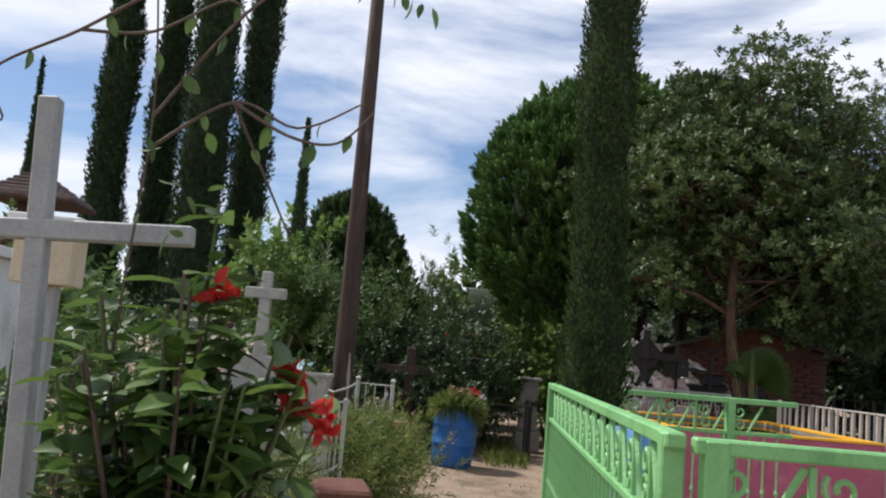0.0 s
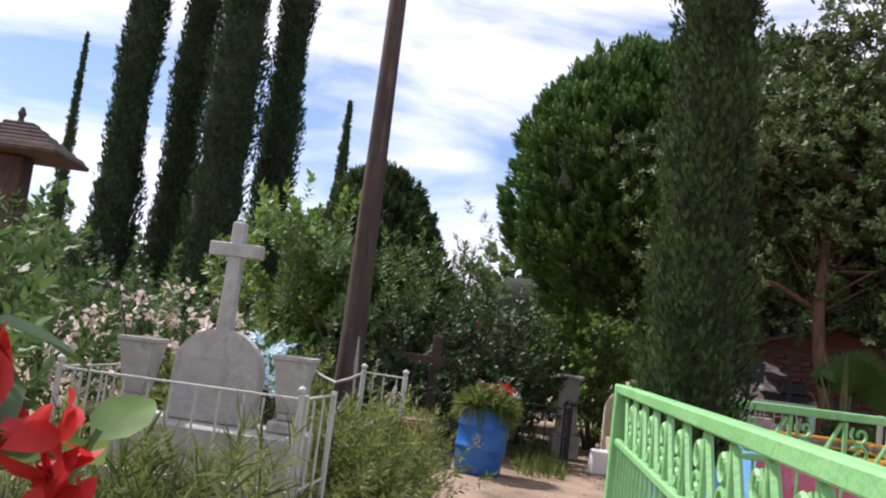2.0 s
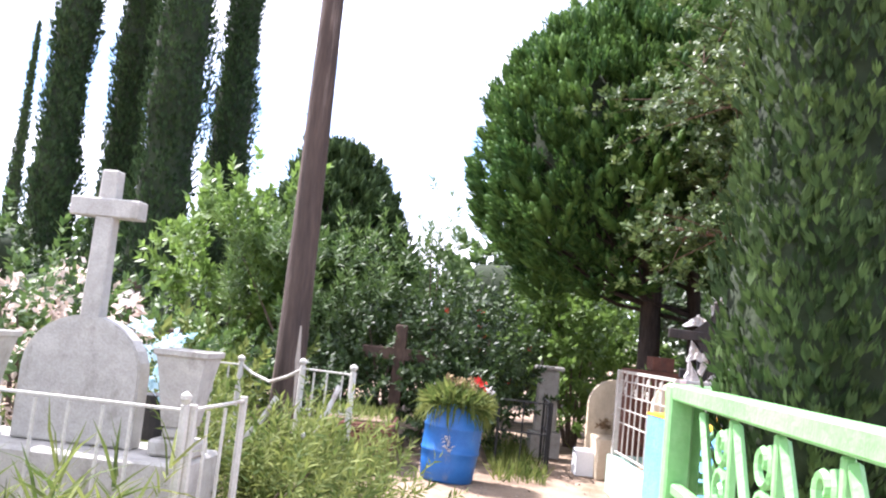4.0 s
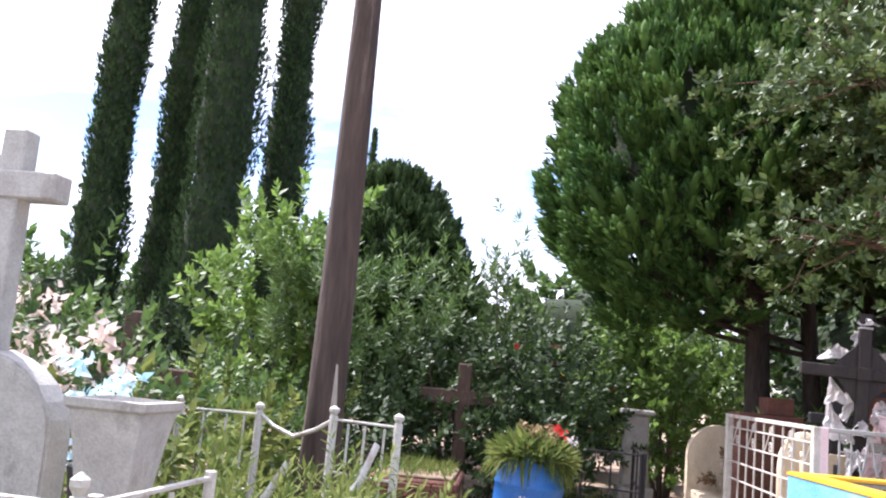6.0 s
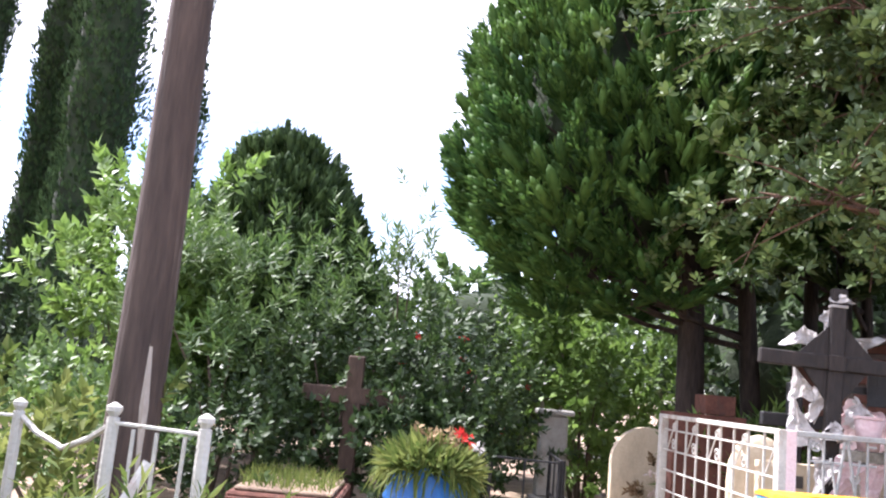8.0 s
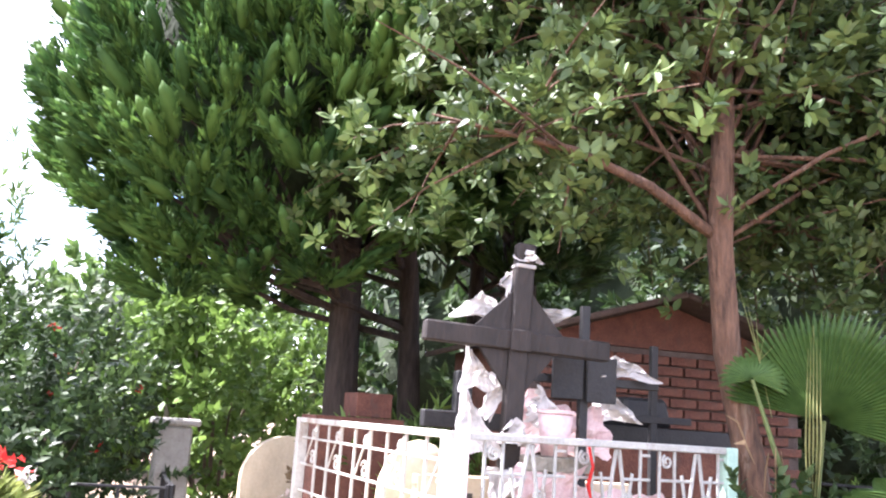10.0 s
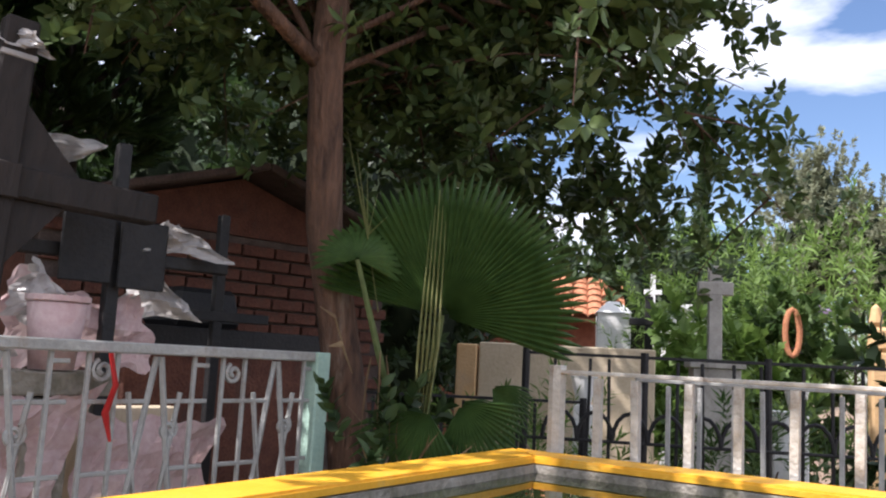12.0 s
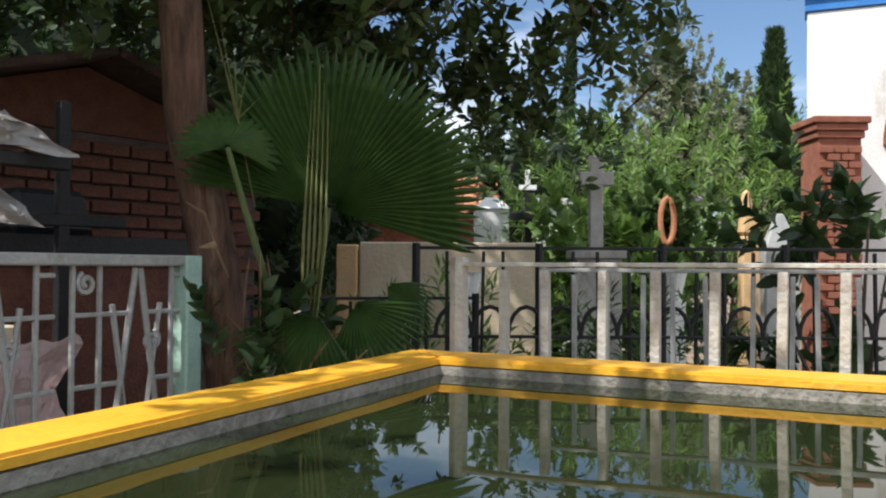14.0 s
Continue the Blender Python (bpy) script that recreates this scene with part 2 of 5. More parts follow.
def part(name, bm, material, parent=None, label="", smooth=False):
    me = bpy.data.meshes.new(name)
    bmesh.ops.recalc_face_normals(bm, faces=bm.faces)
    bm.to_mesh(me)
    bm.free()
    if smooth:
        me.shade_smooth()
    return finish(new(name, me), material, parent, label)


def again(ob, m, parent=None):
    """The same piece once more, on the same mesh, at the pose m under its thing."""
    c = ob.copy()
    scene.collection.objects.link(c)
    c.parent = parent or ob.parent
    c.matrix_parent_inverse = Matrix()
    c.matrix_basis = m
    return c


def box(sx, sy, sz, at=(0, 0, 0), bevel=0.004, bm=None, taper=1.0, rot=None):
    """A bevelled box, its base centred on at."""
    bm = bm or bmesh.new()
    made = bmesh.ops.create_cube(bm, size=1)["verts"]
    for v in made:
        k = taper if v.co.z > 0 else 1
        v.co = Vector((v.co.x * sx * k, v.co.y * sy * k, (v.co.z + 0.5) * sz))
    if bevel:
        edges = list({e for v in made for e in v.link_edges})
        made = [v for v in bmesh.ops.bevel(bm, geom=edges, offset=bevel, segments=1, affect="EDGES")["verts"]]
        faces = {f for v in made for f in v.link_faces}
        made = list({v for f in faces for v in f.verts})
    for v in made:
        v.co = (rot @ v.co if rot else v.co) + Vector(at)
    return bm


def lathe(profile, seg=24, at=(0, 0, 0), bm=None):
    """Turn (radius, height) pairs round the z axis."""
    bm = bm or bmesh.new()
    rings = []
    for r, z in profile:
        rings.append([bm.verts.new((at[0] + r * math.cos(6.28319 * i / seg), at[1] + r * math.sin(6.28319 * i / seg), at[2] + z)) for i in range(seg)])
    for a, b in zip(rings, rings[1:]):
        for i in range(seg):
            bm.faces.new((a[i], a[(i + 1) % seg], b[(i + 1) % seg], b[i]))
    bm.faces.new(rings[0][::-1])
    bm.faces.new(rings[-1])
    return bm


def tube(pts, radii, seg=6, bm=None, flat=1.0):
    """A tube along pts; radii one number or one for each point."""
    bm = bm or bmesh.new()
    pts = [Vector(p) for p in pts]
    if not isinstance(radii, (list, tuple)):
        radii = [radii] * len(pts)
    rings, side = [], None
    for i, (p, r) in enumerate(zip(pts, radii)):
        d = (pts[min(i + 1, len(pts) - 1)] - pts[max(i - 1, 0)]).normalized()
        if side is None:
            side = d.orthogonal().normalized()
        side = (side - d * side.dot(d)).normalized()
        up = d.cross(side)
        rings.append([bm.verts.new(p + (side * math.cos(6.28319 * k / seg) + up * math.sin(6.28319 * k / seg) * flat) * r) for k in range(seg)])
    for a, b in zip(rings, rings[1:]):
        for k in range(seg):
            bm.faces.new((a[k], a[(k + 1) % seg], b[(k + 1) % seg], b[k]))
    bm.faces.new(rings[0][::-1])
    bm.faces.new(rings[-1])
    return bm


def spiral(cx, cz, r, turns, start=0.0, n=16, hand=1):
    """Points of a scroll in the xz plane, from its rim inwards."""
    return [(cx + hand * r * (1 - 0.75 * i / n) * math.cos(start + turns * 6.28319 * i / n), 0, cz + r * (1 - 0.75 * i / n) * math.sin(start + turns * 6.28319 * i / n)) for i in range(n + 1)]


LEAF = (np.array([(0, 0, 0), (-0.21, 0.22, 0.05), (-0.25, 0.5, 0.05), (-0.14, 0.8, 0), (0, 1, -0.1), (0.14, 0.8, 0), (0.25, 0.5, 0.05), (0.21, 0.22, 0.05), (0, 0.5, 0)]), np.array([(8, i, (i + 1) % 8) for i in range(8)]))
OVAL = (np.array([(0, 0, 0), (-0.26, 0.4, 0.06), (0, 0.42, 0), (0.26, 0.4, 0.06), (0, 1, -0.06)]), np.array([(0, 2, 1), (0, 3, 2), (1, 2, 4), (2, 3, 4)]))
LONG = (np.array([(0, 0, 0), (-0.1, 0.4, 0.03), (0, 0.42, 0), (0.1, 0.4, 0.03), (0, 1, -0.1)]), np.array([(0, 2, 1), (0, 3, 2), (1, 2, 4), (2, 3, 4)]))
BLADE = (np.array([(-0.03, 0, 0), (0.03, 0, 0), (-0.025, 0.55, 0.0), (0.025, 0.55, 0.0), (0, 1, -0.12)]), np.array([(0, 1, 3), (0, 3, 2), (2, 3, 4)]))
SPRAY = (np.array([(0, 0, 0), (-0.2, 0.45, 0.05), (-0.06, 0.5, 0.1), (0.07, 0.5, -0.06), (0.22, 0.4, 0.03), (-0.13, 0.86, 0.02), (0.02, 1.0, 0.05), (0.16, 0.8, 0)]),
         np.array([(0, 2, 1), (0, 3, 2), (0, 4, 3), (1, 2, 5), (2, 3, 6), (3, 4, 7)]))
FROND = (SPRAY[0] * np.array((0.62, 1, 1)), SPRAY[1])
TOOTHED = (np.array([(0, 0, 0), (-0.3, 0.2, 0.03), (-0.22, 0.42, 0.02), (-0.38, 0.62, 0.0), (-0.12, 0.72, 0), (0, 1, -0.06), (0.12, 0.72, 0), (0.38, 0.62, 0), (0.22, 0.42, 0.02), (0.3, 0.2, 0.03), (0, 0.45, -0.03)]),
           np.array([(10, i, (i + 1) % 10) for i in range(10)]))
SPINDLE = (np.array([(0, 0, 0)] + [(k * math.cos(q * 1.2566), h, k * math.sin(q * 1.2566)) for h, k in ((0.15, 0.1), (0.5, 0.16), (0.84, 0.1)) for q in range(5)] + [(0, 1, 0)]),
           np.array([(0, 1 + q, 1 + (q + 1) % 5) for q in range(5)] + [t for r in (1, 6) for q in range(5) for t in ((r + q, r + 5 + q, r + 5 + (q + 1) % 5), (r + q, r + 5 + (q + 1) % 5, r + (q + 1) % 5))] + [(11 + q, 16, 11 + (q + 1) % 5) for q in range(5)]))
rng = np.random.default_rng(5)


def unit(v):
    return v / np.maximum(np.linalg.norm(v, axis=-1, keepdims=True), 1e-9)


def cloud(name, pts, way, size, shape, material, parent=None, label="", spread=0.5, face=None, flat=0.0):
    """One mesh of many small leaves: each starts at a point, runs along way (with spread) and is sized on its own."""
    n = len(pts)
    tv, tf = shape
    d = unit(np.asarray(way, float) + rng.normal(0, spread, (n, 3)))
    q = rng.normal(0, 1, (n, 3)) if face is None else np.asarray(face, float) + rng.normal(0, 0.45, (n, 3))
    side = unit(np.cross(d, q))
    up = np.cross(side, d)
    s = np.asarray(size) * rng.uniform(0.65, 1.25, n)
    v = pts[:, None] + s[:, None, None] * (tv[None, :, 0:1] * side[:, None] + tv[None, :, 1:2] * d[:, None] + tv[None, :, 2:3] * up[:, None])
    f = tf[None] + (np.arange(n) * len(tv))[:, None, None]
    me = bpy.data.meshes.new(name)
    me.vertices.add(n * len(tv))
    me.vertices.foreach_set("co", v.reshape(-1).astype(np.float32))
    f = f.reshape(-1, 3)
    me.loops.add(f.size)
    me.polygons.add(len(f))
    me.loops.foreach_set("vertex_index", f.reshape(-1).astype(np.int32))
    me.polygons.foreach_set("loop_start", np.arange(0, f.size, 3, dtype=np.int32))
    me.update(calc_edges=True)
    return finish(new(name, me), material, parent, label)


def cypress(x, y, height, r, sprays, size, label, group="", base=0.0, lean=(0, 0), core=0.8, trunk=0.3, taper=0.35, material=M_CYP):
    """A columnar cypress: trunk, a dark solid core that paints the inner shade, and a coat of upright sprays."""
    t = thing("cypress_tree", label, "tree", x, y, base, group=group)
    prof = lambda h: r * np.minimum(1, (h / 0.06 + 0.5) ** 0.5) * (1.22 - 0.5 * h) * np.clip((1.02 - h) / taper, 0.02, 1) ** (0.55 if taper < 0.6 else 0.9) * (1 + 0.1 * np.sin(h * 23 + x) + 0.06 * np.sin(h * 61 + y))
    part("trunk", tube([(0, 0, 0), (0.01, 0, trunk * 2), (lean[0] * 0.5, lean[1] * 0.5, height * 0.5)], [r * 0.42, r * 0.36, r * 0.2], 9), M_BARKD, t, smooth=True)
    # core column: shade between the sprays, put into a dark colour
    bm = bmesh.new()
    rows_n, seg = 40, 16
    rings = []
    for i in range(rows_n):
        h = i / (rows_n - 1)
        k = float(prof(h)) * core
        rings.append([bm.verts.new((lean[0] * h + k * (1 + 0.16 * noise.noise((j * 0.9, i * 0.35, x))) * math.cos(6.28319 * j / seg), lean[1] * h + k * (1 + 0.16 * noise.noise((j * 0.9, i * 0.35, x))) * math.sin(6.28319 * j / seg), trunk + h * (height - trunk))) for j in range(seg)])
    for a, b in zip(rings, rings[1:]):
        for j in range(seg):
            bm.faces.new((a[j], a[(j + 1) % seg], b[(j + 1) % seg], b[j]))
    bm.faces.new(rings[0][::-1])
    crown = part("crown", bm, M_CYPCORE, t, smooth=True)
    h = rng.uniform(0, 1, sprays) ** 1.1
    a = rng.uniform(0, 6.28319, sprays)
    lump = 1 + 0.2 * np.sin(a * 4 + h * height * 3.1 / r ** 0.5) * np.sin(h * height * 2.3 / r ** 0.5 + a * 3 + x)
    k = prof(h) * rng.uniform(0.72, 1.02, sprays) * lump
    pts = np.stack([lean[0] * h + k * np.cos(a), lean[1] * h + k * np.sin(a), trunk + h * (height - trunk) - size * 0.4], 1)
    way = np.stack([np.cos(a) * 0.42, np.sin(a) * 0.42, np.ones(sprays)], 1)
    cloud("foliage", pts, way, size, SPRAY, material, crown, spread=0.28, face=np.stack([np.cos(a), np.sin(a), 0 * a], 1))
    return t


def thuja(x, y, height, r, low, lobes, per, length, label, material, trunks, fronds=22, size=0.06, conic=0.0, tilt=0.0, core=0.66):
    """A conifer whose crown is made of lobes, each a bunch of upright flame-shaped tufts, on limbs from several stems."""
    t = thing("thuja_tree", label, "tree", x, y)
    mid, half = (height + low) / 2, (height - low) / 2
    stems = []
    for tx, ty, tr in trunks:
        top = Vector((tx * 0.6, ty * 0.6, mid + 0.3 * half))
        stems.append((part("trunk", tube([(tx, ty, 0), (tx * 1.05, ty, low * 0.6), (tx * 0.95, ty * 0.9, low + 0.5), top], [tr * 1.25, tr, tr * 0.85, tr * 0.3], 10), M_BARKD, t, smooth=True), Vector((tx, ty, low * 0.8)), top))
    g = np.arange(lobes) + 0.5
    z = 1 - 1.86 * g / lobes
    u = np.stack([np.cos(g * 2.39996) * np.sqrt(1 - z * z), np.sin(g * 2.39996) * np.sqrt(1 - z * z), z], 1)
    wide = rng.uniform(0.7, 0.84, lobes) * (1 - conic * np.clip(u[:, 2], -0.3, 1))
    c = np.stack([u[:, 0] * r * wide, u[:, 1] * r * wide, mid + u[:, 2] * half * rng.uniform(0.76, 0.86, lobes)], 1)
    c[:, 2] += np.where(c[:, 2] < mid, tilt * np.clip(c[:, 0] / r, -0.15, 1) * (mid - c[:, 2]) / half, 0)
    for i in range(lobes):
        e = Vector(c[i])
        stem, lowest, top = stems[i % len(stems)]
        s = lowest.lerp(top, max(0.05, min(0.95, (e.z - low) / max(0.1, top.z - low) * 0.7)))
        part("limb", tube([s, s.lerp(e, 0.5) + Vector((0, 0, -0.12)), e], [0.035, 0.024, 0.01], 5), M_BARKD, stem)
    n = lobes * per
    li = np.repeat(np.arange(lobes), per)
    w = unit(rng.normal(0, 1, (n, 3)) + u[li] * 0.75)
    lr = 0.21 * r * rng.uniform(0.75, 1.15, lobes)[li] * (1 - 0.5 * conic * np.clip(u[li, 2], 0, 1))
    base = c[li] + w * lr[:, None]
    way = unit(w * 0.55 + u[li] * 0.3 + np.array((0, 0, 0.85)))
    long = length * rng.uniform(0.7, 1.35, n)
    base = base - way * long[:, None] * 0.4
    crown = cloud("crown", base, way, long, SPINDLE, material, t, spread=0.05)
    m = n * fronds
    ti = np.repeat(np.arange(n), fronds)
    f = rng.uniform(0.0, 0.85, m)
    side = unit(np.cross(way[ti], rng.normal(0, 1, (m, 3))))
    rad = long[ti] * 0.2 * np.sin(3.1416 * f ** 0.85) ** 0.6
    pts = base[ti] + way[ti] * (long[ti] * f)[:, None] + side * rad[:, None]
    cloud("foliage", pts, way[ti] + side * 0.3, size, FROND, material, crown, spread=0.22, face=side)
    # added dark solid, stands in for the shade deep in the crown
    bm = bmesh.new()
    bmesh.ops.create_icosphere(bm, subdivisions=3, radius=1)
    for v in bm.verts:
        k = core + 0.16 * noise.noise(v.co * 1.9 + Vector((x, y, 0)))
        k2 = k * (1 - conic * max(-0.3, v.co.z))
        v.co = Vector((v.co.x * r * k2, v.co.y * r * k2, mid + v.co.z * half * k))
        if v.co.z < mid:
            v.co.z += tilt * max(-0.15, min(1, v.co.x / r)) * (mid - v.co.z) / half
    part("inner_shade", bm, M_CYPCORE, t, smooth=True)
    return t


def shrub(x, y, height, r, leaves, size, shape, material, label, name="shrub", stems=7, low=0.15, flowers=None, spread=0.7, twig=M_TWIG, blooms=0, bloom_size=0.05, base=0.0, group="", upright=0.5, clump=9):
    """A bush: stems that fork into clumps of leaves, an uneven outline with gaps."""
    t = thing(name, label, "shrub", x, y, base, group=group)
    nc = max(6, leaves // clump)
    u = unit(rng.normal(0, 1, (nc, 3)))
    k = rng.uniform(0.25, 1, nc) ** 0.45 * (1 + 0.22 * np.sin(u[:, 0] * 4 + x * 3) * np.cos(u[:, 1] * 5 + y))
    c = np.stack([u[:, 0] * r * k, u[:, 1] * r * k, low * height + (u[:, 2] * k + 1) * 0.5 * height * (1 - low)], 1)
    for i in range(stems):
        e = Vector(c[i])
        bend = Vector((e.x * 0.35, e.y * 0.35, e.z * 0.55))
        part("stem", tube([(e.x * 0.12, e.y * 0.12, 0), bend, e], [0.016 + 0.012 * r, 0.011 + 0.006 * r, 0.005], 6), twig, t)
    per = 18 if size > 0.05 else 12
    shoots = max(12, leaves // per)
    ci = rng.integers(0, nc, shoots)
    off = rng.normal(0, 0.07 + 0.06 * r, (shoots, 3))
    aim = unit(unit(off) * 0.5 + u[ci] * 0.7 + np.array((0, 0, upright + 0.15)))
    reach = rng.uniform(0.5, 1.3, shoots) * min(0.42, 0.12 + 0.2 * r)
    si = np.repeat(np.arange(shoots), per)
    f = np.tile(np.linspace(0.05, 1.0, per), shoots)
    turn = np.tile(np.arange(per) * 2.39996, shoots) + rng.uniform(0, 6.28, shoots)[si]
    ax = unit(np.cross(aim, rng.normal(0, 1, (shoots, 3))))
    ay = np.cross(aim, ax)
    out = ax[si] * np.cos(turn)[:, None] + ay[si] * np.sin(turn)[:, None]
    pts = c[ci][si] + off[si] + aim[si] * (reach[si] * f)[:, None]
    pts[:, 2] = np.maximum(pts[:, 2], 0.02)
    way = out * (1.15 - 0.7 * f)[:, None] + aim[si] * (0.35 + 0.5 * f)[:, None]
    crown = cloud("crown", pts, way, size, shape, material, t, spread=spread * 0.35, face=aim[si])
    if blooms:
        bi = rng.choice(nc, blooms, replace=blooms > nc)
        reps = 12
        p = np.repeat(c[bi] * np.array((1.08, 1.08, 1.03)), reps, 0) + rng.normal(0, bloom_size * 0.35, (blooms * reps, 3))
        cloud("blossom", p, rng.normal(0, 1, p.shape), bloom_size, OVAL, flowers, crown)
    return t


# ---- ground ----
def ground_height(x, y):
    bank = 0.35 * max(0.0, min(1.0, (-0.75 - x) / 0.5)) * max(0.0, min(1.0, (11.5 - y) / 1.5)) if x < 0 else 0
    return bank + 0.025 * noise.noise((x * 0.8, y * 0.8, 0)) + 0.01 * noise.noise((x * 3, y * 3, 4))


def build_ground():
    bm = bmesh.new()
    xs = [-1500, -300, -80, -30, -15] + [-8 + 0.25 * i for i in range(65)] + [12, 20, 40, 100, 300, 1500]
    ys = [-1500, -300, -60, -15, -6] + [-3 + 0.25 * i for i in range(93)] + [24, 32, 50, 100, 300, 1500]
    grid = [[bm.verts.new((x, y, ground_height(x, y) if -9 < x < 9 and -4 < y < 21 else -0.01)) for y in ys] for x in xs]
    for i in range(len(xs) - 1):
        for j in range(len(ys) - 1):
            bm.faces.new((grid[i][j], grid[i + 1][j], grid[i + 1][j + 1], grid[i][j + 1]))
    ob = part("ground", bm, M_GROUND, smooth=True)
    tagged(ob, "dry trodden brown earth with pebbles and weeds", "ground", kind="structure")


build_ground()


def scatter(x0, x1, y0, y1, n):
    p = np.stack([rng.uniform(x0, x1, n), rng.uniform(y0, y1, n), np.zeros(n)], 1)
    p[:, 2] = [ground_height(a, b) for a, b in p[:, :2]]
    return p


def tuft(name, areas, size, label, material, shape=BLADE, spread=0.35):
    p = np.concatenate([scatter(*a) for a in areas])
    ob = cloud(name, p, np.tile((0, 0, 1.0), (len(p), 1)), size, shape, material, spread=spread)
    return tagged(ob, label, "grass", kind="stuff")


tuft("grass", [(-3.5, -0.75, 1.5, 6.3, 2600), (-3.5, -1.0, 6.3, 12, 2500), (-1.4, -0.25, 11, 14, 500), (0.9, 1.5, 12.6, 16, 900), (4.2, 9.5, 8.0, 14, 6500), (2.3, 4.2, 12.6, 16, 900)], 0.22, "yellow-green weeds growing among the graves", M_GRASS)
pb = scatter(-0.6, 2.0, 3.0, 16.0, 2600)
pebbles = cloud("pebbles", pb, rng.normal(0, 1, pb.shape) * (1, 1, 0.2), 0.035, OVAL, M_STONE, face=np.tile((0, 0, 1.0), (len(pb), 1)))
tagged(pebbles, "small loose stones on the footpath", "pebbles", kind="stuff")


# ---- fences ----
def span(a, b):
    """The length and heading of the way from a to b, and its pose at a."""
    d = Vector(b) - Vector(a)
    return d.length, math.degrees(math.atan2(d.y, d.x))


def green_fence(a, b, top, foot, label, posts=()):
    """Painted iron: post, two rails, a band of scrolls and slanted bars, and thin pickets below."""
    n, rz = span((*a, 0), (*b, 0))
    t = thing("green_fence", label, "fence", a[0], a[1], 0, rz, group="green grave fence")
    part("top_rail", box(n + 0.04, 0.038, 0.03, (n / 2, 0, top - 0.03)), M_GREEN, t)
    part("middle_rail", box(n, 0.022, 0.022, (n / 2, 0, top - 0.2)), M_GREEN, t)
    part("lower_rail", box(n, 0.022, 0.022, (n / 2, 0, foot + 0.06)), M_GREEN, t)
    for x in (0.02, *posts):
        part("post", box(0.045, 0.045, top - foot - 0.002, (x, 0, foot)), M_GREEN, t)
    cell = 0.2
    cells = int(n / cell)
    bar = part("band_bar", box(0.014, 0.012, 0.166, (0, 0, top - 0.2), 0.002), M_GREEN, t)
    bar.matrix_basis = pose(cell, 0, 0)
    bm = tube(spiral(0.055, top - 0.075, 0.036, 1.2, 2.4), 0.006, 5)
    tube(spiral(0.055, top - 0.145, 0.036, 1.2, 0.6, hand=-1), 0.006, 5, bm)
    scroll = part("scroll", bm, M_GREEN, t)
    slant = part("slanted_bar", tube([(0.1, 0, top - 0.19), (0.185, 0, top - 0.04)], 0.008, 5), M_GREEN, t)
    for i in range(1, cells):
        if i > 1:
            again(bar, pose(i * cell, 0, 0))
        again(scroll, pose(i * cell, 0, 0))
        again(slant, pose(i * cell, 0, 0))
    bm = lathe([(0.006, foot), (0.006, foot + 0.15), (0.013, foot + 0.17), (0.006, foot + 0.19), (0.006, (foot + top) / 2 - 0.1), (0.013, (foot + top) / 2 - 0.08), (0.006, (foot + top) / 2 - 0.06), (0.006, top - 0.19)], 6)
    picket = part("picket", bm, M_GREEN, t)
    picket.matrix_basis = pose(0.08, 0, 0)
    for i in range(2, int(n / 0.08)):
        again(picket, pose(i * 0.08, 0, 0))
    return t


GF_NEAR, GF_FAR, GF_REAR, GF_FRONT = (0.46, 1.62), (0.645, 4.6), (2.0, 4.76), (2.0, 1.56)
green_fence(GF_NEAR, GF_FAR, 1.46, 0.62, "light green painted iron grave fence beside the path", posts=(2.97,))
green_fence(GF_FAR, GF_REAR, 1.46, 0.62, "light green painted iron fence closing the grave", posts=(1.0,))
green_fence((0.51, 1.6), GF_FRONT, 1.455, 0.62, "light green painted iron grave fence", posts=(0.4, 1.44))


def kerb(name, x0, x1, y0, y1, z, width, material, label):
    t = thing(name, label, "grave", x0, y0)
    w, d = x1 - x0, y1 - y0
    for nm, sx, sy, cx, cy in (("kerb_side", width, d, width / 2, d / 2), ("kerb_side", width, d, w - width / 2, d / 2), ("kerb_end", w - 2 * width - 0.004, width, w / 2, width / 2), ("kerb_end", w - 2 * width - 0.004, width, w / 2, d - width / 2)):
        part(nm, box(sx, sy, z, (cx, cy, 0), 0.012), material, t)
    part("fill", box(w - 2 * width - 0.01, d - 2 * width - 0.01, z * 0.85, (w / 2, d / 2, 0), 0.01), M_GROUND, t, "bare soil")
    return t


kerb("grave_kerb", 0.42, 2.1, 1.5, 4.92, 0.62, 0.14, M_WALLW, "whitewashed raised kerb of a fenced grave")


def picket_fence(name, a, b, top, foot, step, label, material, post=0.035, bar=0.012, knob=True, rails=(0.0, 0.62), group="", post_every=None, category="fence", rail_height=None):
    n, rz = span((*a, 0), (*b, 0))
    t = thing(name, label, category, a[0], a[1], 0, rz, group=group)
    for i, f in enumerate(rails):
        part("rail", box(n, bar * 1.5, rail_height or bar, (n / 2, 0, top - (rail_height or bar) - f * (top - foot)), 0.002), material, t)
    prof = [(post / 2, foot), (post / 2, top + 0.012)] + ([(post * 0.3, top + 0.014), (post * 0.62, top + 0.035), (post * 0.62, top + 0.05), (post * 0.1, top + 0.065)] if knob else [(post * 0.45, top + 0.014)])
    p0 = part("post", lathe(prof, 8), material, t)
    steps = [i * (post_every or n) for i in range(1, int(n / (post_every or n) + 0.01) + 1)]
    for s in steps:
        again(p0, pose(s, 0, 0))
    k = part("bar", box(bar, bar, top - foot - 0.03, (0, 0, foot + 0.01), 0.002), material, t)
    k.matrix_basis = pose(step, 0, 0)
    for i in range(2, int(n / step + 0.3)):
        again(k, pose(i * step + random.uniform(-0.006, 0.006), 0, 0, 0, random.uniform(-1.2, 1.2), 0))
    return t


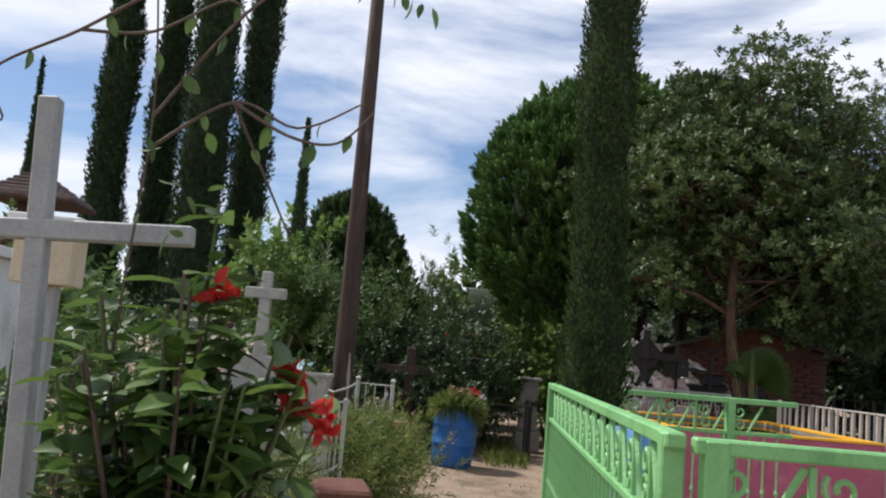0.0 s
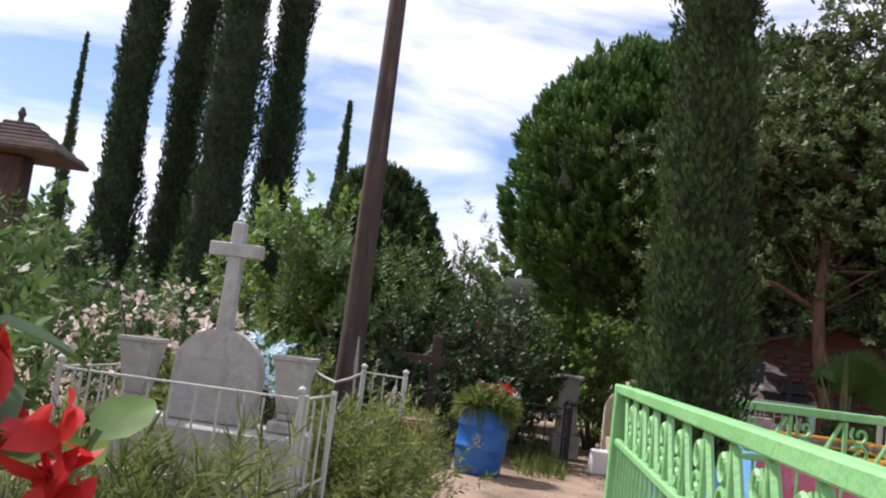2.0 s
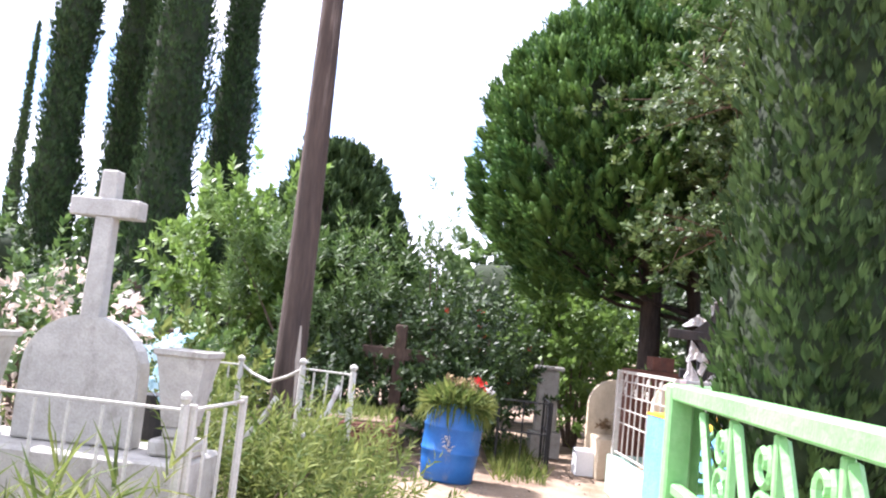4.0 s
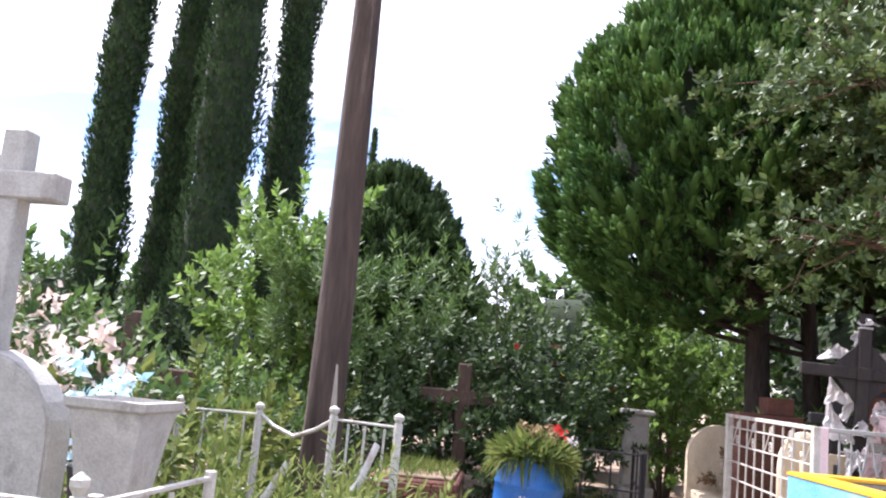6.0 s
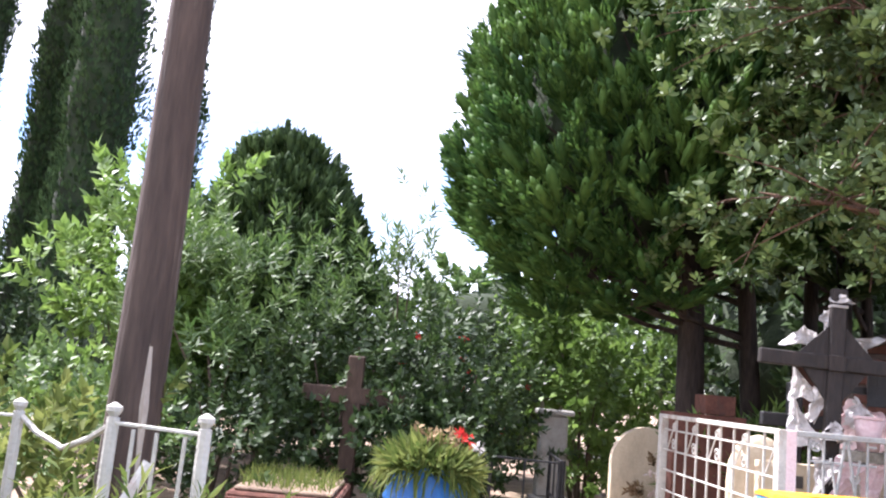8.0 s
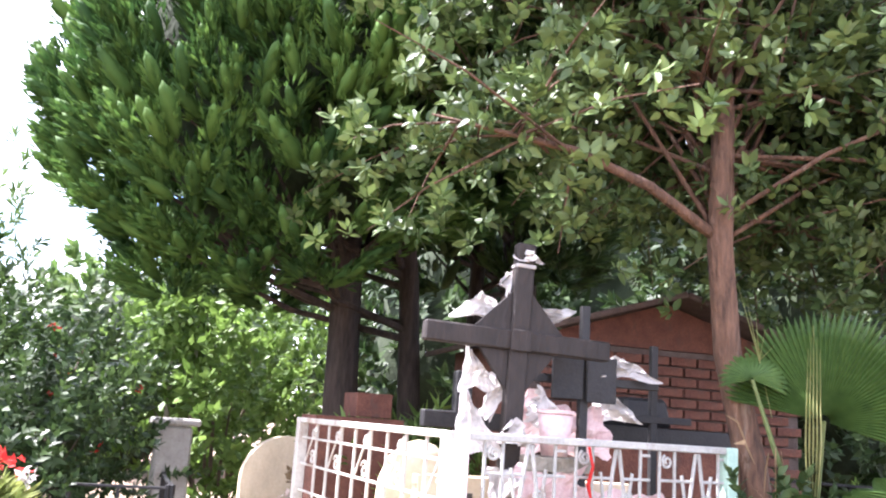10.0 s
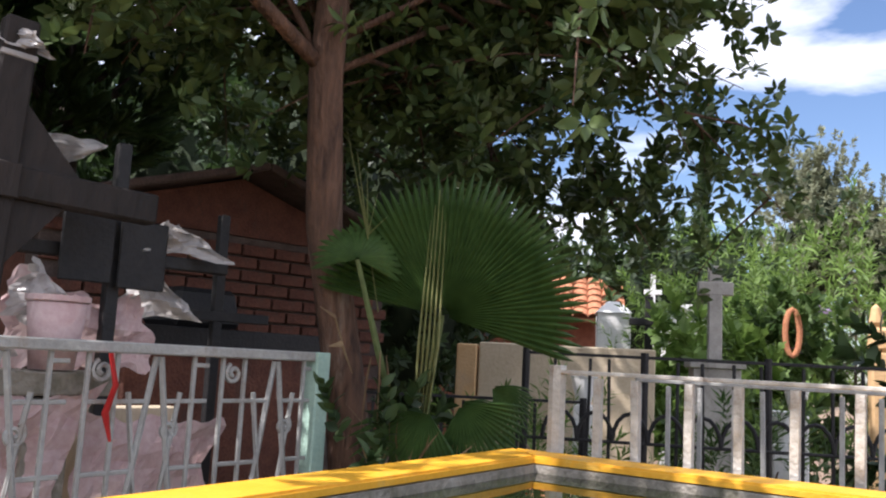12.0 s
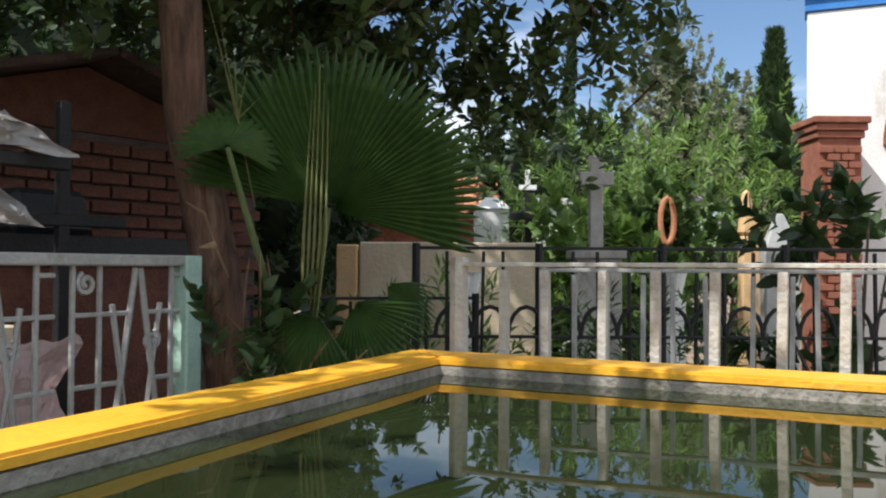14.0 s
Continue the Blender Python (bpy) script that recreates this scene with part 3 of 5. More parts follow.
# ---- headstone with its vases ----
def headstone():
    t = thing("headstone", "pale speckled stone headstone with a round top and a cross", "headstone", -1.37, 6.78, 0, -3)
    part("plinth", box(1.15, 0.5, 0.88, (0, 0, 0), 0.015), M_TERRAZZO, t)
    bm = bmesh.new()
    outline = [(-0.27, 0.884), (0.27, 0.884), (0.27, 1.2)] + [(0.27 * math.cos(a * math.pi / 14), 1.2 + 0.24 * math.sin(a * math.pi / 14)) for a in range(1, 14)] + [(-0.27, 1.2)]
    front = [bm.verts.new((x, -0.06, z)) for x, z in outline]
    f = bm.faces.new(front)
    ext = bmesh.ops.extrude_face_region(bm, geom=[f])["geom"]
    bmesh.ops.translate(bm, verts=[g for g in ext if isinstance(g, bmesh.types.BMVert)], vec=(0, 0.12, 0))
    bmesh.ops.bevel(bm, geom=[e for e in bm.edges if abs(e.verts[0].co.y - e.verts[1].co.y) < 1e-4], offset=0.008, segments=2, affect="EDGES")
    part("slab", bm, M_TERRAZZO, t)
    part("cross_upright", box(0.09, 0.085, 0.68, (0, 0, 1.415), 0.006, taper=0.85), M_TERRAZZO, t)
    part("cross_arm", box(0.32, 0.092, 0.085, (0, 0, 1.88), 0.006), M_TERRAZZO, t)


def vase(x, y):
    t = thing("grave_vase", "square tapered speckled stone flower vase", "vase", x, y, 0.883, -3, group="vases beside the headstone")
    part("foot", box(0.2, 0.2, 0.07, bevel=0.012), M_TERRAZZO, t)
    bm = box(0.12, 0.12, 0.05, (0, 0, 0.072), 0.01)
    bm2 = bmesh.new()
    prof = [(0.088, 0.124), (0.105, 0.2), (0.128, 0.33), (0.15, 0.42), (0.166, 0.428), (0.168, 0.45), (0.14, 0.452), (0.12, 0.4)]
    lathe(prof, 4, bm=bm2)
    bmesh.ops.rotate(bm2, verts=bm2.verts, cent=(0, 0, 0), matrix=Matrix.Rotation(radians(45), 3, "Z"))
    part("stem", bm, M_TERRAZZO, t)
    part("bowl", bm2, M_TERRAZZO, t)
    return t


headstone()
vase(-1.85, 6.78)
vase(-0.9, 6.72)
picket_fence("white_fence", (-2.1, 6.28), (-0.74, 6.2), 1.14, 0.35, 0.13, "low white painted iron fence before the headstone", M_WHITE)
picket_fence("white_fence", (-0.72, 6.24), (-0.66, 6.8), 1.14, 0.35, 0.16, "low white painted iron side fence", M_WHITE, knob=False)
picket_fence("white_fence", (-2.12, 6.32), (-2.05, 7.3), 1.14, 0.35, 0.16, "low white painted iron side fence", M_WHITE, knob=False)
broken = picket_fence("broken_fence", (-0.76, 8.93), (-0.39, 8.76), 1.2, 0.3, 0.1, "broken white painted iron grave fence overgrown with weeds", M_WHITE, rails=(0.0, 0.3), post=0.045)
broken2 = picket_fence("broken_fence", (-2.2, 9.25), (-1.28, 9.35), 1.16, 0.3, 0.12, "broken white painted iron grave fence overgrown with weeds", M_WHITE, rails=(0.0, 0.5), post=0.045, post_every=0.46)
for a, b in (((-0.42, 8.3, 1.14), (-0.56, 7.95, 0.86)), ((-0.74, 8.0, 1.06), (-0.94, 7.72, 0.8))):
    s = thing("fallen_slat", "bent white iron strap torn from the fence", "fence piece", *a)
    e = Vector(b) - Vector(a)
    part("strap", tube([(0, 0, 0), e * 0.3 + Vector((0, 0, -0.06)), e * 0.7 + Vector((0, 0, -0.07)), e], 0.02, 6, flat=0.35), M_WHITE, s)
w = thing("sagging_rail", "sagging loose white rail of the broken fence", "fence piece", -1.28, 9.35, 1.16)
part("rail", tube([(0, 0, 0), (0.1, -0.05, -0.06), (0.25, -0.15, -0.1), (0.4, -0.3, -0.04), (0.52, -0.42, 0.03)], 0.012, 6), M_WHITE, w)


# ---- leaning utility pole ----
p = thing("utility_pole", "tall weathered brown wooden pole with a pale scar", "pole", -1.03, 9.95)
part("shaft", tube([(0, 0, -0.1), (0, 0, 1.2), (-0.01, 0, 4), (-0.02, 0, 7.5)], [0.15, 0.125, 0.095, 0.07], 14), M_POLE, p, smooth=True)
part("scar", tube([(0.075, -0.088, 0.7), (0.07, -0.09, 1.2), (0.05, -0.09, 1.72)], [0.012, 0.026, 0.005], 6), M_BARKL, p, "pale bare wood")


c = thing("power_cable", "thin black cable strung from the wooden pole", "cable", -1.05, 9.95, 7.42)
part("cable", tube([Vector((16.0, -1.0, 1.6)) * (i / 14) + Vector((0, 0, -1.4 * math.sin(math.pi * i / 14))) for i in range(15)], 0.009, 5), M_BLACK, c)


# ---- barrel ----
def barrel():
    t = thing("barrel", "blue plastic barrel heaped with cut flower stems, standing on the path", "barrel", 0.36, 12.35, 0.0, 0, 0, 3)
    prof = [(0.26, 0), (0.283, 0.02), (0.3, 0.2), (0.31, 0.3), (0.318, 0.31), (0.318, 0.335), (0.31, 0.345), (0.312, 0.42), (0.31, 0.55), (0.318, 0.56), (0.318, 0.585), (0.308, 0.6), (0.29, 0.8), (0.285, 0.83), (0.265, 0.83), (0.262, 0.7)]
    part("drum", lathe(prof, 40), M_BLUE, t, smooth=True)
    n = 1100
    a = rng.uniform(0, 6.283, n)
    k = rng.uniform(0, 1, n) ** 0.5
    pts = np.stack([0.27 * k * np.cos(a), 0.27 * k * np.sin(a), 0.8 + rng.uniform(0, 0.14, n) * (1.2 - k)], 1)
    way = np.stack([np.cos(a) * k * 1.1, np.sin(a) * k * 1.1, 0.75 - 0.6 * k], 1)
    part_h = cloud("greenery", pts, way, 0.2, LONG, M_GRASS, t, "wilting cut stems and leaves", spread=0.4)
    m = 260
    a = rng.uniform(0, 6.283, m)
    pts = np.stack([0.32 * np.cos(a), 0.32 * np.sin(a), rng.uniform(0.78, 0.92, m)], 1)
    cloud("hanging_foliage", pts, np.stack([np.cos(a) * 0.35, np.sin(a) * 0.35, -np.ones(m)], 1), 0.26, BLADE, M_GRASS, t, "hanging dry stems", spread=0.25)
    for i in range(9):
        c = np.array((random.uniform(-0.2, 0.2), random.uniform(-0.14, 0.14), random.uniform(1.0, 1.08)))
        cloud("dry_flower", c + rng.normal(0, 0.02, (14, 3)), rng.normal(0, 1, (14, 3)), 0.06, OVAL, M_DRYL, t, "dried brown blossom")
    for c in ((0.2, -0.05, 1.08), (0.27, 0.1, 1.04)):
        cloud("red_flower", np.array(c) + rng.normal(0, 0.02, (14, 3)), rng.normal(0, 1, (14, 3)), 0.06, OVAL, M_RED, t, "red blossom")
    for c in ((0.33, -0.12, 1.02), (-0.05, -0.335, 0.45), (-0.04, -0.335, 0.38)):
        cloud("plastic_scrap", np.array(c) + rng.normal(0, 0.018, (16, 3)), rng.normal(0, 1, (16, 3)), 0.05, OVAL, M_FILM, t, "scrap of white plastic")


barrel()

# ---- water tank ----
TA, TB, TC, TD = Vector((2.12, 7.6)), Vector((1.84, 9.76)), Vector((3.93, 9.97)), Vector((4.04, 7.65))
RIM = 1.1


def inset(poly, d):
    out = []
    for i, p in enumerate(poly):
        a, b = poly[i - 1], poly[(i + 1) % len(poly)]
        n1 = Vector((-(p - a).y, (p - a).x)).normalized()
        n2 = Vector((-(b - p).y, (b - p).x)).normalized()
        m = (n1 + n2).normalized()
        out.append(p + m * d / max(0.3, m.dot(n1)))
    return out


def tank():
    t = thing("water_tank", "masonry water tank, sky blue and magenta sides, yellow painted rim", "water tank")
    outer = [TA, TD, TC, TB]
    inner = inset(outer, 0.145)
    for i, (nm, m, lab) in enumerate((("front_wall", M_TPINK, "magenta limewashed side"), ("far_wall", M_CONC, "bare concrete side"), ("back_wall", M_CONC, "bare concrete side"), ("path_wall", M_TBLUE, "sky blue limewashed side"))):
        j = (i + 1) % 4
        for name, z0, z1, mm, o, n2 in ((nm, 0.0, RIM - 0.024, m, outer, inner), ("rim", RIM - 0.02, RIM, M_YELLOW, inset(outer, -0.006), inset(outer, 0.142))):
            bm = bmesh.new()
            ring = [o[i], o[j], n2[j], n2[i]]
            lo = [bm.verts.new((*v, z0)) for v in ring]
            hi = [bm.verts.new((*v, z1)) for v in ring]
            bm.faces.new(lo[::-1])
            bm.faces.new(hi)
            for k in range(4):
                bm.faces.new((lo[k], lo[(k + 1) % 4], hi[(k + 1) % 4], hi[k]))
            if name == "rim":
                bmesh.ops.bevel(bm, geom=[e for e in bm.edges if e.verts[0].co.z > z0 + 0.01 and e.verts[1].co.z > z0 + 0.01], offset=0.006, segments=2, affect="EDGES")
            part(name, bm, mm, t, lab if name != "rim" else "yellow painted rim")
    lip = inset(outer, 0.144)
    bm = bmesh.new()
    bm.faces.new([bm.verts.new((*v, 0.1)) for v in lip])
    part("floor_slab", bm, M_CONC, t)
    w = bmesh.new()
    w.faces.new([w.verts.new((*v, RIM - 0.046)) for v in inset(outer, 0.144)])
    wt = part("water", w, M_WATER)
    tagged(wt, "still murky green water filling the tank", "water", kind="structure")


tank()

# ---- pale fence beyond the tank, with dark crosses behind it ----
PL, PC, PR = (2.19, 12.6), (2.26, 10.52), (3.63, 10.55)


def scroll_fence(name, a, b, top, foot, label, m_rail, m_post, grid, end=None):
    n, rz = span((*a, 0), (*b, 0))
    t = thing(name, label, "fence", a[0], a[1], 0, rz, group="scroll fence")
    part("top_rail", box(n, 0.04, 0.03, (n / 2, 0, top - 0.03)), m_rail, t)
    part("bottom_rail", box(n, 0.02, 0.02, (n / 2, 0, foot + 0.04)), m_rail, t)
    part("post", box(0.06, 0.06, top - foot, (0, 0, foot)), m_post, t)
    part("post", box(0.06, 0.06, top - foot, (n, 0, foot)), end or m_post, t)
    if grid:
        for z in (0.12, 0.27, 0.42, 0.57):
            part("cross_bar", box(n - 0.07, 0.012, 0.012, (n / 2, 0, top - z), 0.002), m_rail, t)
        k = part("bar", box(0.012, 0.014, top - foot - 0.06, (0, 0, foot + 0.04), 0.002), m_rail, t)
        k.matrix_basis = pose(0.22, 0, 0)
        for i in range(2, int(n / 0.22)):
            again(k, pose(0.22 * i, 0, 0))
        bm = tube(spiral(0.06, top - 0.08, 0.04, 1.3, 2.2), 0.006, 5)
        tube(spiral(0.06, top - 0.22, 0.045, 1.3, 0.4), 0.006, 5, bm)
        tube([(0.02, 0, top - 0.04), (0.1, 0, top - 0.13), (0.2, 0, top - 0.26)], 0.006, 5, bm)
        s = part("scroll", bm, m_rail, t)
        for i in range(2, int(n / 0.22), 2):
            again(s, pose(0.22 * i, 0, 0))
    else:
        for i in range(int(n / 0.42)):
            x = 0.06 + i * 0.42
            for q in (0.05, 0.13, 0.37):
                part("bar", box(0.012, 0.012, top - foot - 0.06, (x + q, 0, foot + 0.05), 0.002), m_rail, t)
            part("chevron", tube([(x + 0.15, 0, foot + 0.3), (x + 0.245, 0, top - 0.035), (x + 0.26, 0, top - 0.035), (x + 0.355, 0, foot + 0.3)], 0.009, 5), m_rail, t)
            part("chevron", tube([(x + 0.17, 0, top - 0.13), (x + 0.25, 0, foot + 0.3), (x + 0.33, 0, top - 0.13)], 0.008, 5), m_rail, t)
            for z, x0, x1 in ((0.16, 0.05, 0.22), (0.34, 0.05, 0.2), (0.16, 0.28, 0.42), (0.34, 0.3, 0.42), (0.06, 0.37, 0.42)):
                part("cross_bar", box(x1 - x0, 0.01, 0.012, (x + (x0 + x1) / 2, 0, top - z), 0.002), m_rail, t)
            for cx, cz, r2, h in ((0.09, top - 0.075, 0.03, 1), (0.3, top - 0.23, 0.03, -1), (0.09, foot + 0.27, 0.045, -1), (0.2, foot + 0.24, 0.05, 1), (0.31, foot + 0.24, 0.05, -1), (0.395, foot + 0.27, 0.04, 1)):
                part("scroll", tube(spiral(x + cx, cz, r2, 1.4, 2, hand=h), 0.007, 5), m_rail, t)
    return t


scroll_fence("scroll_fence", PC, PL, 1.36, 0.42, "white painted iron fence with grid and scrolls", M_WHITE, M_WHITE, True)
scroll_fence("scroll_fence", (2.3, 10.52), PR, 1.36, 0.42, "faded pink and grey iron fence with chevrons and scrolls", M_GREYI, M_PINK, False, M_MINT)
kerb("grave_kerb", 2.13, 3.8, 10.42, 12.7, 0.42, 0.14, M_MINT, "low mint painted kerb of a grave")


def cross(x, y, height, arm, width, arm_z, material, label, z=0.0, rz=0, roll=0, thick=None, name="cross"):
    t = thing(name, label, "cross", x, y, z, rz, 0, roll)
    th = thick or width
    part("upright", box(width, th, height, bevel=width * 0.08), material, t)
    part("arm", box(arm, th + 0.006, width, (0, 0, arm_z), bevel=width * 0.08), material, t)
    return t


t = cross(2.57, 10.72, 2.18, 0.84, 0.085, 1.71, M_CROSS, "dark brown wooden cross with corner braces, wrapped with torn plastic", rz=-8, roll=2, thick=0.06)
for sx in (-1, 1):
    for sz in (-1, 1):
        bm = bmesh.new()
        ring = [(sx * 0.044, 1.752 + sz * 0.044), (sx * (0.2 if sz > 0 else 0.17), 1.752 + sz * 0.044), (sx * 0.044, 1.752 + sz * 0.21)]
        f = bm.faces.new([bm.verts.new((a, -0.012, b)) for a, b in ring])
        ext = bmesh.ops.extrude_face_region(bm, geom=[f])["geom"]
        bmesh.ops.translate(bm, verts=[g for g in ext if isinstance(g, bmesh.types.BMVert)], vec=(0, 0.03, 0))
        part("corner_brace", bm, M_CROSS, t)
part("plaque", box(0.09, 0.012, 0.09, (0, -0.042, 1.707), 0.003), M_CROSS, t, "small brown square plaque")
part("band", box(0.09, 0.07, 0.016, (0, 0, 2.07), 0.003), M_FILM, t, "pale tied band")
cross(3.08, 10.9, 1.97, 0.76, 0.04, 1.6, M_BLACK, "thin black iron cross with a plate", rz=-8)
plate = thing("name_plate", "black name plate of two leaves on an iron cross", "plate", 3.06, 10.855, 1.52, -8)
part("leaf", box(0.155, 0.012, 0.22, (-0.085, 0, 0.01)), M_BLACK, plate)
part("leaf", box(0.15, 0.012, 0.21, (0.085, 0, 0)), M_BLACK, plate)
cross(2.78, 11.6, 1.66, 0.42, 0.09, 1.36, M_BLACK, "short black cross behind the fence", rz=-10)
cross(3.55, 11.0, 1.83, 0.4, 0.035, 1.45, M_BLACK, "black iron cross in the shade", rz=-10)
beam = thing("tomb_slab", "black slab of a tomb behind the fence", "tomb", 3.8, 11.35, 0, -4)
part("urn_block", box(0.3, 0.26, 0.15, (-0.1, 0, 1.434), 0.02, taper=0.85), M_BLACK, beam)
part("slab", box(1.05, 0.4, 0.1, (0, 0, 1.33)), M_BLACK, beam)
part("base", box(0.9, 0.36, 1.326), M_BRICKD, beam)

# ---- white rail behind the tank ----
RA, RB = (3.987, 9.86), (4.13, 7.6)
rail = picket_fence("white_rail", RA, RB, 1.345, 0.15, 0.137, "white painted square iron railing behind the tank", M_WHITE, post=0.055, bar=0.024, knob=False, rails=(0.0,), rail_height=0.012)
picket_fence("grey_rail", (4.32, 9.75), (4.6, 7.5), 1.33, 0.15, 0.1, "weathered greenish-white iron grave rail behind the railing", M_GREYI, post=0.024, bar=0.014, knob=False, rails=(0.0, 0.7), rail_height=0.012)

# ---- crosses in wood ----
cross(-0.37, 14.15, 1.62, 0.98, 0.16, 1.16, M_WOODX, "dark brown wooden cross before the shrubs", thick=0.1, name="wooden_cross")
cross(-2.45, 10.1, 1.72, 0.95, 0.13, 1.22, M_WOODX, "brown wooden cross among weeds", thick=0.1, name="wooden_cross")
cross(-1.25, 2.8, 2.31, 1.0, 0.066, 1.83, M_GREYX, "tall grey painted wooden cross beside the path", rz=4, roll=-2.5, name="grey_cross")

# ---- trees ----
cypress(0.81, 4.4, 8.0, 0.13, 45000, 0.031, "tall slim dark cypress inside the green fence", trunk=1.25, material=M_CYPN)
for x, y, h, r in ((-8.6, 21.2, 17, 0.43), (-7.85, 22.8, 18, 0.42), (-6.25, 21.3, 18, 0.62), (-5.75, 24.2, 17.5, 0.48)):
    cypress(x, y, h, r, 17000, 0.145, "tall dark columnar cypress tree", group="row of cypresses", trunk=1.0)
for x, y, h, r in ((-10.4, 60, 17.5, 1.0), (-31, 62, 21, 0.7)):
    cypress(x, y, h, r, 3000, 0.35, "slim pointed cypress far away", group="far cypresses", trunk=1.5, taper=1.0)
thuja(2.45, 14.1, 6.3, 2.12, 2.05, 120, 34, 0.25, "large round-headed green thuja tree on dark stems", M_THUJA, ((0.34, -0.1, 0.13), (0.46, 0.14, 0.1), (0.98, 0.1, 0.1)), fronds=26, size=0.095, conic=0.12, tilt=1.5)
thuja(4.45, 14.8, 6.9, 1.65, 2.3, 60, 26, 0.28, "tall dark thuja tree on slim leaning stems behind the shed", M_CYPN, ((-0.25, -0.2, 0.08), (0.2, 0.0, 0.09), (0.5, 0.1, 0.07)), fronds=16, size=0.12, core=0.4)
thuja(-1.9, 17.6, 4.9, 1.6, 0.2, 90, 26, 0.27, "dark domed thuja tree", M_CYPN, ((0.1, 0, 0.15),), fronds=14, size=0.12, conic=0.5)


def broadleaf():
    t = thing("broadleaf_tree", "spreading broadleaf tree with glossy leaves and reddish bark", "tree", 3.72, 10.62)
    trunk = part("trunk", tube([(0.2, -0.08, 0), (0.16, -0.06, 0.7), (0.08, -0.02, 1.3), (-0.02, 0.02, 1.8), (-0.08, 0.0, 2.3), (-0.06, 0.0, 2.9), (0.05, 0.15, 3.6), (0.2, 0.3, 4.6)], [0.1, 0.082, 0.07, 0.064, 0.06, 0.055, 0.045, 0.025], 12), M_BARK, t, smooth=True)
    ends = [(-1.5, 0.25, 2.75), (-1.1, 0.6, 3.6), (-0.4, 1.2, 4.8), (0.9, 0.9, 5.2), (1.9, 1.2, 4.4), (2.2, 0.0, 2.15), (2.1, 1.9, 4.9), (1.0, 2.4, 4.4), (0.3, -0.5, 4.1), (-0.9, 1.7, 3.3), (-0.1, 0.6, 3.3), (1.3, 1.3, 2.7), (2.7, -0.75, 2.2), (1.4, -1.25, 3.25), (-0.2, 0.4, 5.2), (1.5, 2.2, 5.4), (1.6, 0.6, 3.6), (-1.3, -0.1, 3.9), (0.6, 1.4, 3.9), (1.9, 1.9, 2.4), (0.9, 0.4, 2.5), (3.7, 3.2, 5.0), (2.6, 1.7, 5.5), (1.6, 0.6, 5.7), (-1.0, 1.0, 4.6), (-0.6, 1.2, 5.2), (0.0, 0.8, 5.6), (-1.4, 0.6, 4.2), (0.6, 1.2, 5.4), (-0.3, 1.8, 4.4), (-1.2, 1.4, 5.0), (0.4, 0.2, 5.9), (1.2, 0.8, 6.1), (2.2, 0.8, 5.0), (0.6, 0.2, 4.7), (-0.7, 0.6, 4.4), (1.7, 0.6, 2.6), (1.5, 0.6, 3.2), (1.7, 0.4, 2.2), (2.1, 0.6, 2.1), (0.2, 1.0, 2.9), (0.6, 1.8, 3.4), (1.2, 0.9, 3.2), (0.2, 1.6, 5.9), (1.6, 1.6, 6.1), (2.8, 2.4, 6.2), (4.0, 3.0, 6.0), (1.3, -0.3, 2.9), (1.7, 0.0, 3.2), (1.1, 0.2, 3.6), (2.2, 0.2, 3.4), (1.9, -0.5, 2.8), (1.4, 0.3, 5.0), (-0.6, 2.0, 5.3), (5.0, 3.2, 5.5)]
    pts = []
    for i, e in enumerate(ends):
        e = Vector(e)
        s = Vector((-0.07, 0.0, 2.32 + 1.1 * ((i * 7) % 10) / 10))
        mid = s.lerp(e, 0.5) + Vector((0.06 * ((i % 3) - 1), 0.08 * ((i % 2) - 0.5), 0.12))
        if e.z < 2.65 and e.x > 1.6:
            s.z = 2.75
            mid = s.lerp(e, 0.55) + Vector((0, 0, 0.32))
        part("limb", tube([s, s.lerp(mid, 0.5) + Vector((0, 0, 0.05)), mid, mid.lerp(e, 0.5), e], [0.03, 0.026, 0.02, 0.012, 0.005] if i in (0, 4) else [0.013, 0.011, 0.008, 0.005, 0.002], 7), M_BARK, trunk, smooth=True)
        wide = 0.2 if ends[i][2] < 2.3 or i == 5 else 0.42
        for j in range(8 if wide < 0.3 else 17):
            k = random.uniform(0.35, 1.05)
            b = mid.lerp(e, max(0, (k - 0.4) / 0.6)) + Vector((random.gauss(0, wide), random.gauss(0, wide), random.gauss(0, wide * 0.75)))
            base = mid.lerp(e, max(0, (k - 0.55) / 0.6))
            part("twig", tube([base, base.lerp(b, 0.6) + Vector((0, 0, 0.04)), b], [0.008, 0.005, 0.002], 4), M_BARK, trunk)
            for q in range(12):
                pts.append(base.lerp(b, random.uniform(0.35, 1.1)) + Vector((random.gauss(0, 0.13), random.gauss(0, 0.13), random.gauss(0, 0.1))))
    c = np.array([tuple(v) for v in pts])
    per = 11
    axis = unit(rng.normal(0, 0.6, (len(c), 3)) + np.array((-0.1, 0, 0.8)))
    ax = unit(np.cross(axis, rng.normal(0, 1, (len(c), 3))))
    ay = np.cross(axis, ax)
    ri = np.repeat(np.arange(len(c)), per)
    turn = np.tile(np.arange(per) * 2.39996, len(c)) + rng.uniform(0, 6.28, len(c))[ri]
    out = ax[ri] * np.cos(turn)[:, None] + ay[ri] * np.sin(turn)[:, None]
    f = np.tile(np.linspace(0, 1, per), len(c))
    cloud("crown", c[ri] + axis[ri] * (f * 0.05)[:, None] + out * 0.01, out * (1.1 - 0.6 * f)[:, None] + axis[ri] * (0.15 + 0.5 * f)[:, None], 0.068, LEAF, M_LEAFG, t, spread=0.13, face=axis[ri])


broadleaf()

